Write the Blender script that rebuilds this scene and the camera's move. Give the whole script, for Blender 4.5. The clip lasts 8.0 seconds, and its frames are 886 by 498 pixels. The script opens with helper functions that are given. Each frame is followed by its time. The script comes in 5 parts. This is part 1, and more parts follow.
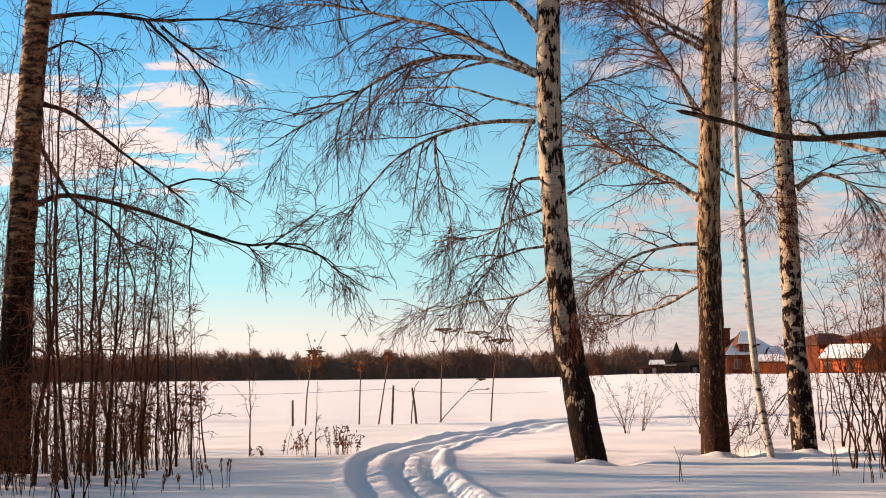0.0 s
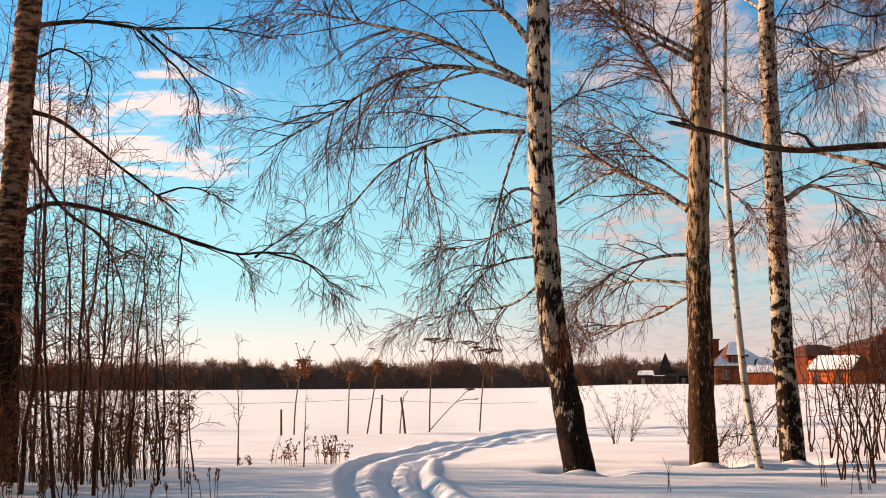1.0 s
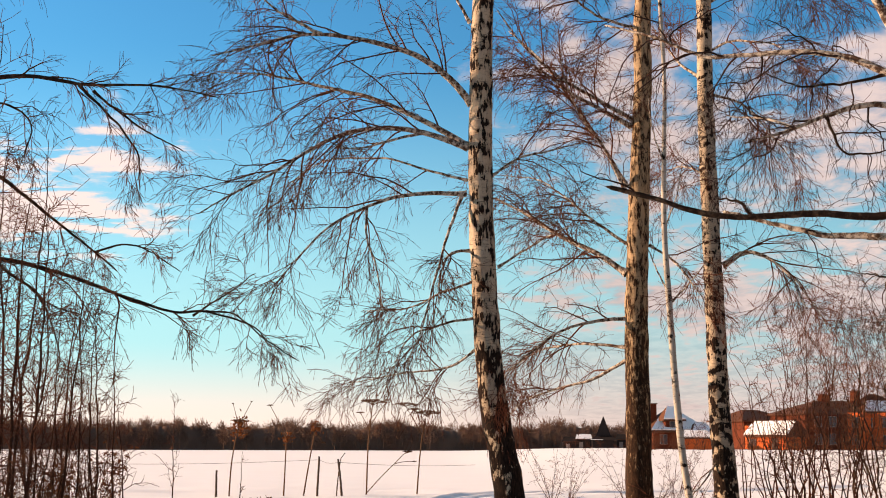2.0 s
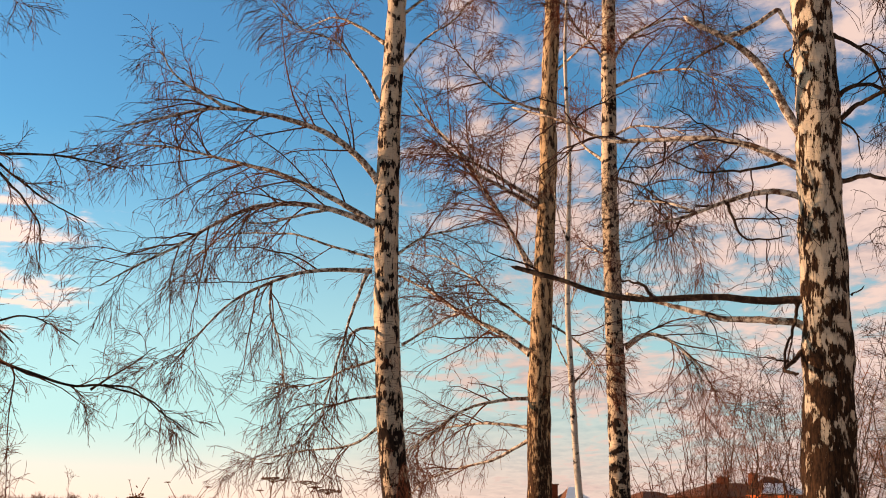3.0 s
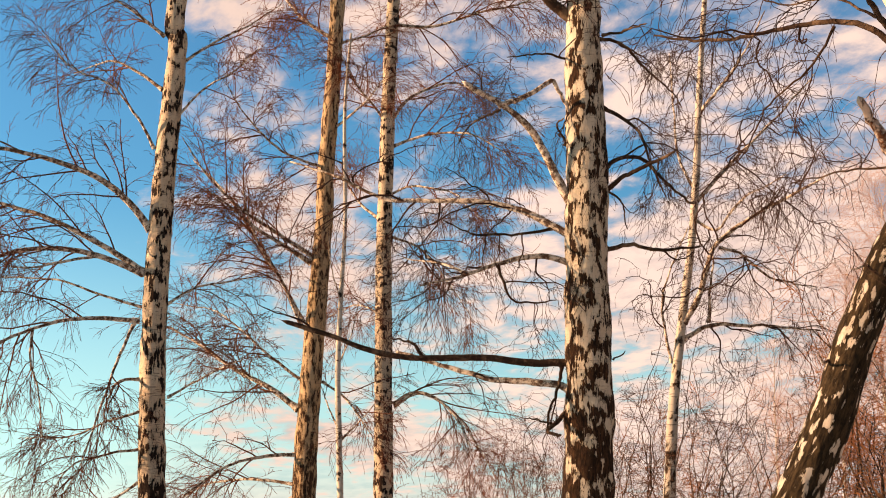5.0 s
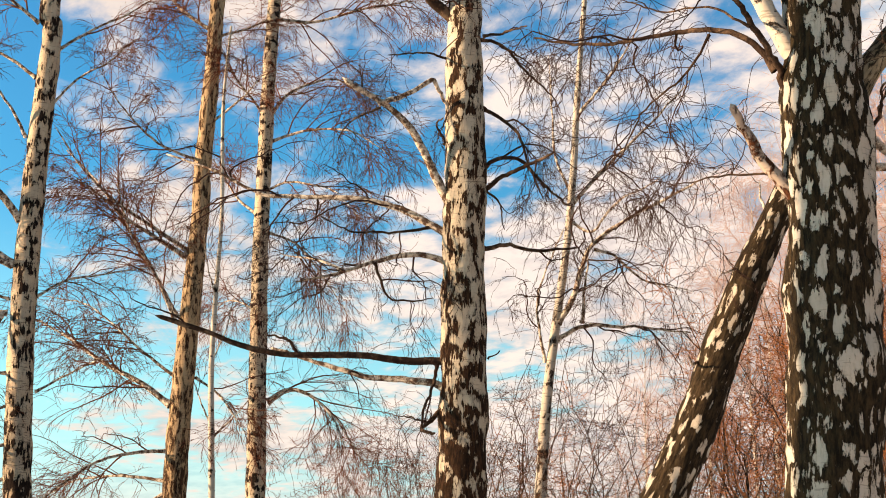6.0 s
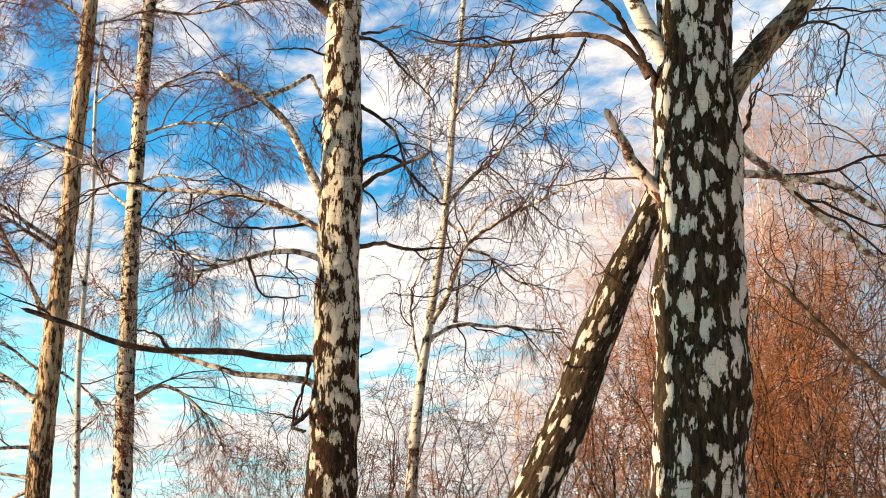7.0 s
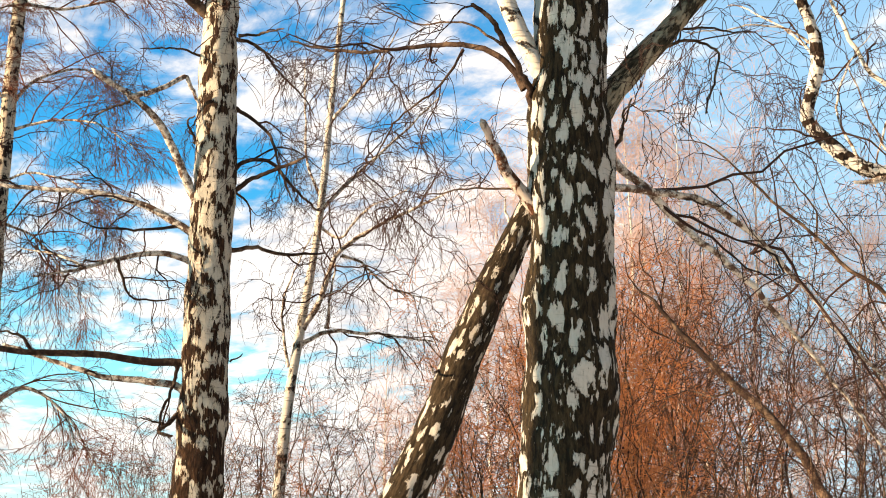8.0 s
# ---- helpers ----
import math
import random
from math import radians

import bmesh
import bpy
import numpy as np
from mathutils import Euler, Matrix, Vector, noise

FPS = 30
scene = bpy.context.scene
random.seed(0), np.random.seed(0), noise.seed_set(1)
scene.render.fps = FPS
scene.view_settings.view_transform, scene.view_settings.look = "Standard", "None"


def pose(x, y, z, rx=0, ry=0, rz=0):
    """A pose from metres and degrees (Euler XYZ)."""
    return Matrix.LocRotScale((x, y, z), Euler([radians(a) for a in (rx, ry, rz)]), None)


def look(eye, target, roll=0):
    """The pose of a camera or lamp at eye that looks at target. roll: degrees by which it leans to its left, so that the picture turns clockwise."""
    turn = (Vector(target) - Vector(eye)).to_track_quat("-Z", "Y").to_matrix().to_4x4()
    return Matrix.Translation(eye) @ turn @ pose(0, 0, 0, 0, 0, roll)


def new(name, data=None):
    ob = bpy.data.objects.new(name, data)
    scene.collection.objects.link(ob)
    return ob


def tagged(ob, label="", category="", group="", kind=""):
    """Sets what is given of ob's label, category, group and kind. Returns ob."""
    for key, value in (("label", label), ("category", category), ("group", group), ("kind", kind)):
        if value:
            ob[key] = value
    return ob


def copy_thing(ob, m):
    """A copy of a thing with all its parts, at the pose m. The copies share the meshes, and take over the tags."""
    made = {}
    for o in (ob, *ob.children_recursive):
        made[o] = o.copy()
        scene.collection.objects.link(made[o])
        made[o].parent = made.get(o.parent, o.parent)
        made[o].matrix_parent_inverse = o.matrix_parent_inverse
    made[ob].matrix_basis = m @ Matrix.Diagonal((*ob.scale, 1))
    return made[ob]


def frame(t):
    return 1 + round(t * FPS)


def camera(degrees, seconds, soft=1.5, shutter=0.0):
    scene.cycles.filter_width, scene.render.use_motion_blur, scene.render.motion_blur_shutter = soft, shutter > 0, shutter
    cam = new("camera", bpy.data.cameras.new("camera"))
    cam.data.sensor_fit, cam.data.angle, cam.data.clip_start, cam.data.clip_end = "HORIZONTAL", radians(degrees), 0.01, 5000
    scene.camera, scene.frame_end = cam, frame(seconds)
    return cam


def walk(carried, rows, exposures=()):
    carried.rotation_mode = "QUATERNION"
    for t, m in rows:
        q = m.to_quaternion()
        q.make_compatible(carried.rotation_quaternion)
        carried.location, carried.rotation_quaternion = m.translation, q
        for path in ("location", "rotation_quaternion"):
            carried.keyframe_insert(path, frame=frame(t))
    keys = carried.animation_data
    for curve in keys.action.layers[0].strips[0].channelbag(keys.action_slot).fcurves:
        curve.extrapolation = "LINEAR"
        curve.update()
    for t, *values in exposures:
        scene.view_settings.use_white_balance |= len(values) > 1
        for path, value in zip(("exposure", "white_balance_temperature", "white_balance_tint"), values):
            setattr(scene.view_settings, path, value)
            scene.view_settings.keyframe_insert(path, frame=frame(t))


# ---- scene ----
# Camera: it stands in one place on the path and turns right and up.
EYE = Vector((0.0, 0.0, 1.25))
cam = camera(34.85, 8.0, soft=1.0)


def aim(turn, tilt, lean):
    a, b = radians(turn), radians(tilt)
    ahead = Vector((math.sin(a) * math.cos(b), math.cos(a) * math.cos(b), math.sin(b)))
    return look(EYE, EYE + ahead * 10, lean)


# seconds, heading to the right, tilt upwards, lean
PATH = [(0, 0.0, 5.05, -0.55), (0.5, 0.097, 5.088, -0.54), (1, 0.432, 5.442, -0.34), (1.2, 0.753, 5.81, -0.27), (2.3, 3.895, 8.85, 0.36), (2.5, 4.631, 9.478, 0.443), (3, 6.755, 11.106, 0.618), (3.5, 8.857, 12.332, 0.813), (4, 11.266, 13.132, 0.83), (4.5, 13.633, 13.439, 0.746), (5.8, 20.217, 13.437, 0.838), (6, 21.218, 13.468, 0.711), (6.5, 23.698, 13.441, 0.617), (7, 26.441, 13.455, 0.563), (7.5, 28.976, 13.563, 0.62), (8, 31.72, 13.798, 0.64)]
EXPOSURES = [(0.0, 1.07, 8150, 30), (1.2, 1.11, 8150, 30), (2.5, 1.08, 9000, 32), (3.5, 1.23, 10300, 40), (4.6, 1.36, 10500, 37), (6.3, 1.61, 8250, 16), (8.0, 1.90, 7700, 11)]
walk(cam, [(t, aim(turn, tilt, lean)) for t, turn, tilt, lean in PATH], EXPOSURES)

# Light: a low winter sun from the left, a blue sky with broken cloud.
SUN_TURN, SUN_TILT = -76.0, 14.0
sun_data = bpy.data.lights.new("sun", "SUN")
sun_data.energy, sun_data.angle, sun_data.color = 5.0, radians(0.6), (1.0, 0.83, 0.63)
sun = new("sun", sun_data)
sa, sb = radians(SUN_TURN), radians(SUN_TILT)
sun_way = Vector((math.sin(sa) * math.cos(sb), math.cos(sa) * math.cos(sb), math.sin(sb)))
sun.matrix_world = look(sun_way * 50, (0, 0, 0))


class Nodes:
    """A short hand for node trees."""

    def __init__(self, tree):
        self.tree = tree

    def add(self, kind, ins=(), **props):
        n = self.tree.nodes.new("ShaderNode" + kind)
        for key, value in props.items():
            setattr(n, key, value)
        for key, value in dict(ins).items():
            if isinstance(value, bpy.types.NodeSocket):
                self.tree.links.new(value, n.inputs[key])
            else:
                n.inputs[key].default_value = value
        return n

    def math(self, op, a, b=0.0, c=0.0, clamp=False):
        return self.add("Math", {0: a, 1: b, 2: c}, operation=op, use_clamp=clamp).outputs[0]

    def mix(self, f, a, b, blend="MIX"):
        return self.add("Mix", {0: f, 6: a, 7: b}, data_type="RGBA", blend_type=blend).outputs[2]

    def ramp(self, x, lo, hi, a=0.0, b=1.0):
        return self.add("MapRange", {0: x, 1: lo, 2: hi, 3: a, 4: b}, interpolation_type="SMOOTHSTEP").outputs[0]

    def noise(self, where, scale, detail=4.0, rough=0.55, bend=0.0):
        return self.add("TexNoise", {"Vector": where, "Scale": scale, "Detail": detail, "Roughness": rough, "Distortion": bend}).outputs[0]

    def stretch(self, where, size, shift=(0, 0, 0)):
        return self.add("Mapping", {"Vector": where, "Scale": size, "Location": shift}).outputs[0]


def make_world():
    world = bpy.data.worlds.new("winter_sky")
    scene.world = world
    world.use_nodes = True
    tree = world.node_tree
    tree.nodes.clear()
    n = Nodes(tree)
    way = n.add("TexCoord").outputs["Generated"]
    sky = n.add("TexSky", sky_type="NISHITA", sun_disc=False, sun_elevation=radians(SUN_TILT), sun_rotation=radians(SUN_TURN % 360), altitude=150.0,
                air_density=1.0, dust_density=0.6, ozone_density=2.5).outputs[0]
    rich = n.add("HueSaturation", {"Saturation": 1.32, "Value": 1.0, "Color": sky}).outputs[0]
    rich = n.mix(1.0, rich, (0.56, 2.52, 2.84, 1), "MULTIPLY")
    axis = n.add("SeparateXYZ", {0: way}).outputs
    # clear winter sky deepens towards the zenith, dimmed to cut fill in the shadows
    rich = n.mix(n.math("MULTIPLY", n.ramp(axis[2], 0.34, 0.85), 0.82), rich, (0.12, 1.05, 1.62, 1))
    # clouds lie on a level high above, so they crowd together towards the horizon
    rise = n.math("ADD", n.math("MAXIMUM", axis[2], 0.0), 0.10)
    level = n.add("CombineXYZ", {0: n.math("DIVIDE", axis[0], rise), 1: n.math("DIVIDE", axis[1], rise), 2: 0.0}).outputs[0]
    big = n.noise(n.stretch(level, (0.8, 0.7, 1), (3.1, 1.7, 0)), 1.1, 3.0, 0.5, 0.2)
    fine = n.noise(n.stretch(level, (2.2, 1.3, 1), (0.4, 5.2, 0)), 2.4, 9.0, 0.6, 0.35)
    puff = n.noise(n.stretch(level, (3.0, 2.2, 1), (6.4, 2.2, 0)), 4.0, 6.0, 0.55, 0.2)
    wisp = n.noise(n.stretch(level, (1.6, 2.6, 1), (2.0, 0.3, 0)), 1.6, 7.0, 0.6, 0.5)
    turn = n.math("ARCTAN2", axis[0], axis[1])
    # a broken bank to the east, thickest low down; a lone wisp to the west
    east = n.math("MULTIPLY", n.ramp(turn, 0.05, 0.22), n.ramp(axis[2], 0.45, 0.12, 0.082, 0.10))
    east = n.math("ADD", east, n.math("MULTIPLY", n.ramp(turn, 0.25, 0.5), n.ramp(axis[2], 0.40, 0.12, 0.02, 0.07)))
    east = n.math("SUBTRACT", east, n.math("MULTIPLY", n.ramp(turn, 0.60, 0.74), 0.10))
    west = n.math("MULTIPLY", n.ramp(turn, -0.08, -0.20), n.math("MULTIPLY", n.ramp(axis[2], 0.27, 0.18), n.ramp(axis[2], 0.095, 0.15)))
    cover = n.math("ADD", east, n.math("MULTIPLY", west, n.ramp(wisp, 0.36, 0.66, 0.10, 0.36)))
    body = n.math("ADD", n.math("MULTIPLY", big, 0.34), n.math("ADD", n.math("MULTIPLY", fine, 0.44), n.math("MULTIPLY", puff, 0.22)))
    body = n.math("SUBTRACT", body, n.math("MULTIPLY", n.ramp(turn, 0.12, -0.02), 0.10))
    thick = n.math("MULTIPLY", n.ramp(n.math("ADD", body, cover), 0.535, 0.655), 0.95)
    veil = n.math("MULTIPLY", n.ramp(turn, 0.55, 0.72), n.ramp(axis[2], 0.5, 0.2, 0.5, 0.8))
    low = n.math("MULTIPLY", n.math("MULTIPLY", n.ramp(axis[2], 0.13, 0.04), n.ramp(turn, 0.0, 0.14)), 0.5)
    thick = n.math("MAXIMUM", thick, low)
    haze = n.mix(n.math("MULTIPLY", n.ramp(axis[2], 0.28, 0.03), 0.85), rich, (4.9, 11.1, 13.3, 1))
    haze = n.mix(n.math("MULTIPLY", n.ramp(axis[2], 0.075, 0.0), 0.9), haze, (12.6, 11.4, 10.7, 1))
    haze = n.mix(veil, haze, (4.6, 7.4, 10.2, 1))
    glow = n.ramp(n.math("ADD", n.math("MULTIPLY", fine, 0.5), n.math("MULTIPLY", puff, 0.5)), 0.36, 0.60)
    cloud = n.mix(glow, (5.5, 5.8, 6.9, 1), (9.7, 9.8, 10.3, 1))
    cloud = n.mix(1.0, cloud, n.ramp(turn, 0.12, 0.40, 0.82, 1.06), "MULTIPLY")
    cloud = n.mix(n.ramp(turn, 0.1, -0.12), cloud, (10.6, 10.6, 10.9, 1))
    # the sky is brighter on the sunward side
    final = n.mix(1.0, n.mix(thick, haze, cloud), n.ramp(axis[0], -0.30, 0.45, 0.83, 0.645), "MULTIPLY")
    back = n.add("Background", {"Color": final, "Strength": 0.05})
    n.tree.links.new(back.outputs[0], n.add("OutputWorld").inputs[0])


make_world()


# ---- materials ----
def surface(name, build, rough=0.85, shine=0.08):
    m = bpy.data.materials.new(name)
    m.use_nodes = True
    m.node_tree.nodes.clear()
    n = Nodes(m.node_tree)
    where = n.add("TexCoord").outputs["Object"]
    colour, bump, strength, roughness = build(n, where)
    ins = {"Base Color": colour, "Specular IOR Level": shine, "Roughness": rough if roughness is None else roughness}
    if bump is not None:
        ins["Normal"] = n.add("Bump", {"Height": bump, "Strength": strength, "Distance": 0.02}).outputs[0]
    shade = n.add("BsdfPrincipled", ins)
    n.tree.links.new(shade.outputs[0], n.add("OutputMaterial").inputs[0])
    return m


def bark(name, light, tint, dark, amount, wide, tall, lines=0.5, crisp=0.05, jag=0.62, ageing=0.24):
    """Birch bark: pale skin with fine cross lines, broken by dark corky patches that crowd where the old bark has cracked."""

    def build(n, where):
        age = n.add("Attribute", attribute_name="age").outputs["Fac"]
        skin = n.mix(n.noise(where, 3.0, 4.0, 0.6), light, tint)
        skin = n.mix(n.math("MULTIPLY", n.noise(n.stretch(where, (9, 9, 30)), 1.0, 5.0, 0.7), 0.5), skin, tuple(c * 0.55 for c in light[:3]) + (1,))
        dash = n.noise(n.stretch(where, (7, 7, 75)), 1.0, 2.0, 0.5)
        dash = n.math("MULTIPLY", n.ramp(dash, 0.60, 0.66), lines)
        skin = n.mix(dash, skin, dark)
        patch = n.noise(n.stretch(where, (wide, wide, tall)), 1.0, 5.0, jag, 0.35)
        edge = n.math("SUBTRACT", 0.78 - amount, n.math("MULTIPLY", age, ageing))
        mask = n.ramp(n.math("SUBTRACT", patch, edge), -crisp, crisp)
        crack = n.noise(n.stretch(where, (40, 40, 12)), 1.0, 6.0, 0.65)
        cork = n.mix(n.ramp(crack, 0.35, 0.75), tuple(c * 0.45 for c in dark[:3]) + (1,), tuple(min(1, c * 1.7) for c in dark[:3]) + (1,))
        high = n.math("ADD", n.math("MULTIPLY", mask, n.math("ADD", crack, 0.4)), n.math("MULTIPLY", n.noise(where, 60.0, 3.0), 0.12))
        return n.mix(mask, skin, cork), high, 0.9, n.math("ADD", n.math("MULTIPLY", mask, 0.25), 0.62)

    return surface(name, build)


def flamed(name, light, tint, dark, share, wide=8.0, tall=3.6, teeth=0.42, fine=50.0, ageing=0.2, lines=0.4, tilt=0.0, crisp=0.014, cells=False):
    """Old birch bark: pale skin torn into pieces by dark cork, whose edges run out in upright teeth and cracks."""

    def build(n, where):
        age = n.add("Attribute", attribute_name="age").outputs["Fac"]
        if tilt:
            where = n.add("Mapping", {"Vector": where, "Rotation": (0, radians(-tilt), 0)}).outputs[0]
        piece = n.noise(n.stretch(where, (wide, wide, tall)), 1.0, 2.0, 0.5, 0.25)
        if cells:
            jag = n.add("VectorMath", {0: n.add("TexNoise", {"Vector": n.stretch(where, (30, 30, 12)), "Scale": 1.0, "Detail": 3.0}).outputs[1], "Scale": 0.75}, operation="SCALE").outputs[0]
            spot = n.add("VectorMath", {0: n.stretch(where, (wide, wide, tall)), 1: jag}, operation="ADD").outputs[0]
            seam = n.add("TexVoronoi", {"Vector": spot, "Scale": 1.0}, feature="DISTANCE_TO_EDGE").outputs["Distance"]
            drift = n.math("MULTIPLY", n.math("SUBTRACT", n.noise(n.stretch(where, (5, 5, 2.6)), 1.0, 2.0), 0.5), 0.7)
            piece = n.math("ADD", n.math("SUBTRACT", 0.70, seam), drift)
        tooth = n.noise(n.stretch(where, (fine, fine, fine * 0.2)), 1.0, 4.0, 0.65, 0.3)
        torn = n.math("ADD", n.math("MULTIPLY", piece, 1.0 - teeth), n.math("MULTIPLY", tooth, teeth))
        edge = n.math("SUBTRACT", share, n.math("MULTIPLY", age, ageing))
        past = n.math("SUBTRACT", torn, edge)
        mask = n.ramp(past, -crisp, crisp)
        split = n.noise(n.stretch(where, (30, 30, 4.5)), 1.0, 3.0, 0.6, 0.8)
        split = n.ramp(n.math("ABSOLUTE", n.math("SUBTRACT", split, 0.5)), 0.012, 0.004)
        mask = n.math("MAXIMUM", mask, n.math("MULTIPLY", split, n.ramp(past, -0.10, -0.02)))
        skin = n.mix(n.noise(where, 4.0, 4.0, 0.6), light, tint)
        grain = n.ramp(n.noise(n.stretch(where, (50, 50, 11)), 1.0, 5.0, 0.7), 0.45, 0.75)
        skin = n.mix(n.math("MULTIPLY", grain, 0.45), skin, tuple(c * 0.45 for c in tint[:3]) + (1,))
        dash = n.math("MULTIPLY", n.ramp(n.noise(n.stretch(where, (8, 8, 85)), 1.0, 2.0), 0.60, 0.67), lines)
        skin = n.mix(dash, skin, tuple(c * 1.5 for c in dark[:3]) + (1,))
        crack = n.noise(n.stretch(where, (42, 42, 10)), 1.0, 6.0, 0.7)
        cork = n.mix(n.ramp(crack, 0.35, 0.72), tuple(c * 0.3 for c in dark[:3]) + (1,), tuple(c * 1.8 for c in dark[:3]) + (1,))
        high = n.math("ADD", n.math("MULTIPLY", mask, n.math("MULTIPLY", crack, 1.4)), n.math("MULTIPLY", n.noise(where, 70.0, 3.0), 0.15))
        return n.mix(mask, skin, cork), high, 1.0, n.math("ADD", n.math("MULTIPLY", mask, 0.25), 0.62)

    return surface(name, build)


bark_white = flamed("white birch bark", (0.50, 0.40, 0.29, 1), (0.31, 0.22, 0.145, 1), (0.022, 0.012, 0.008, 1), 0.528, 7.5, 5.4, 0.42, 36.0, 0.16, 0.7)
bark_ringed = flamed("ringed birch bark", (0.50, 0.40, 0.29, 1), (0.30, 0.22, 0.15, 1), (0.022, 0.012, 0.008, 1), 0.538, 8.0, 9.0, 0.42, 36.0, 0.10, 0.9)
bark_dim = bark("aged birch bark", (0.34, 0.20, 0.105, 1), (0.19, 0.10, 0.05, 1), (0.022, 0.011, 0.006, 1), 0.27, 5.0, 13.0, 0.6, 0.08, ageing=0.34)
bark_brown = bark("brown fissured bark", (0.46, 0.32, 0.19, 1), (0.29, 0.18, 0.10, 1), (0.040, 0.019, 0.010, 1), 0.25, 22.0, 6.0, 0.4, 0.06, 0.68, 0.20)
bark_spotted = flamed("spotted birch bark", (0.45, 0.385, 0.30, 1), (0.31, 0.24, 0.17, 1), (0.034, 0.016, 0.008, 1), 0.527, 11.0, 6.4, 0.42, 50.0, 0.19, 0.35)
bark_old = flamed("cracked old birch bark", (0.44, 0.39, 0.33, 1), (0.28, 0.245, 0.20, 1), (0.028, 0.018, 0.009, 1), 0.529, 10.5, 5.0, 0.34, 52.0, 0.0, 0.35, cells=True)
bark_dark = flamed("dark cracked birch bark", (0.46, 0.40, 0.33, 1), (0.28, 0.23, 0.18, 1), (0.030, 0.019, 0.010, 1), 0.488, 13.0, 5.0, 0.42, 52.0, 0.0, 0.2, tilt=22.0, cells=True)
bark_young = bark("young birch bark", (0.47, 0.41, 0.34, 1), (0.32, 0.26, 0.20, 1), (0.035, 0.020, 0.013, 1), 0.175, 12.0, 7.0, 0.6, 0.04, ageing=0.1)
bark_pale = bark("smooth pale bark", (0.50, 0.44, 0.365, 1), (0.37, 0.305, 0.24, 1), (0.03, 0.019, 0.013, 1), 0.165, 9.0, 12.0, 0.42, 0.04, ageing=0.04)
bark_scarred = flamed("scarred limb bark", (0.50, 0.45, 0.385, 1), (0.35, 0.30, 0.245, 1), (0.028, 0.017, 0.011, 1), 0.525, 9.0, 16.0, 0.3, 40.0, 0.0, 0.9)
bark_rough = flamed("rough mossy bough bark", (0.29, 0.225, 0.145, 1), (0.19, 0.14, 0.085, 1), (0.036, 0.026, 0.014, 1), 0.515, 24.0, 4.0, 0.5, 60.0, 0.0, 0.0, tilt=38.0, crisp=0.05)
bark_torn = bark("torn reddish stub bark", (0.43, 0.36, 0.30, 1), (0.27, 0.17, 0.12, 1), (0.07, 0.025, 0.012, 1), 0.25, 14.0, 9.0, 0.4, 0.04, ageing=0.0)


def limb_build(n, where):
    skin = n.mix(n.ramp(n.noise(where, 16.0, 5.0, 0.7), 0.40, 0.58), (0.52, 0.43, 0.34, 1), (0.08, 0.042, 0.026, 1))
    return skin, n.noise(where, 50.0, 4.0), 0.6, None


def dead_limb_build(n, where):
    skin = n.mix(n.ramp(n.noise(where, 9.0, 5.0, 0.65), 0.45, 0.68), (0.026, 0.014, 0.009, 1), (0.12, 0.073, 0.046, 1))
    return skin, n.noise(where, 50.0, 4.0), 0.8, None


def stem_build(n, where):
    return n.mix(n.noise(where, 5.0, 4.0), (0.085, 0.030, 0.015, 1), (0.022, 0.009, 0.006, 1)), n.noise(where, 60.0, 3.0), 0.5, None


def twig_build(n, where):
    return n.mix(n.noise(where, 2.0, 3.0), (0.18, 0.058, 0.030, 1), (0.022, 0.0095, 0.006, 1)), None, 0, None


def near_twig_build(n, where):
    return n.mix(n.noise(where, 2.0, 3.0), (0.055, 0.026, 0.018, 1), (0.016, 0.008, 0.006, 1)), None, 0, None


def red_twig_build(n, where):
    own = n.add("ObjectInfo").outputs["Random"]
    warm = n.mix(n.noise(where, 0.6, 3.0), (0.24, 0.083, 0.030, 1), (0.055, 0.023, 0.013, 1))
    return n.mix(n.ramp(own, 0.2, 0.8, 0.0, 0.85), warm, (0.085, 0.046, 0.034, 1)), None, 0, None


def orange_twig_build(n, where):
    return n.mix(n.noise(where, 0.8, 3.0), (0.36, 0.125, 0.042, 1), (0.16, 0.058, 0.025, 1)), None, 0, None


def pale_twig_build(n, where):
    return n.mix(n.noise(where, 0.8, 3.0), (0.40, 0.285, 0.255, 1), (0.22, 0.135, 0.115, 1)), None, 0, None


def snow_build(n, where):
    soft = n.noise(where, 0.35, 4.0, 0.55)
    grain = n.noise(where, 45.0, 5.0, 0.7)
    crust = n.noise(n.stretch(where, (1.2, 4.5, 1.0)), 1.0, 5.0, 0.6)
    tone = n.mix(soft, (0.87, 0.825, 0.80, 1), (0.92, 0.885, 0.87, 1))
    high = n.math("ADD", n.math("MULTIPLY", grain, 0.10), n.math("MULTIPLY", crust, 0.9))
    return tone, high, 0.35, 0.75


# dark red, with the shade on the house walls put into the colour
def brick_build(n, where):
    tone = n.mix(n.noise(where, 1.5, 6.0, 0.7), (0.125, 0.026, 0.010, 1), (0.075, 0.018, 0.009, 1))
    rows_ = n.noise(n.stretch(where, (2, 2, 14)), 1.0, 2.0)
    return n.mix(n.ramp(rows_, 0.5, 0.7), tone, (0.13, 0.036, 0.018, 1)), n.noise(where, 12.0), 0.5, None


def roof_build(n, where):
    return n.mix(n.noise(n.stretch(where, (3, 3, 8)), 1.0, 4.0), (0.13, 0.048, 0.024, 1), (0.065, 0.027, 0.016, 1)), None, 0, 0.6


def wood_build(n, where):
    return n.mix(n.noise(n.stretch(where, (30, 30, 3)), 1.0, 4.0), (0.11, 0.08, 0.06, 1), (0.05, 0.035, 0.028, 1)), n.noise(where, 40.0), 0.5, None


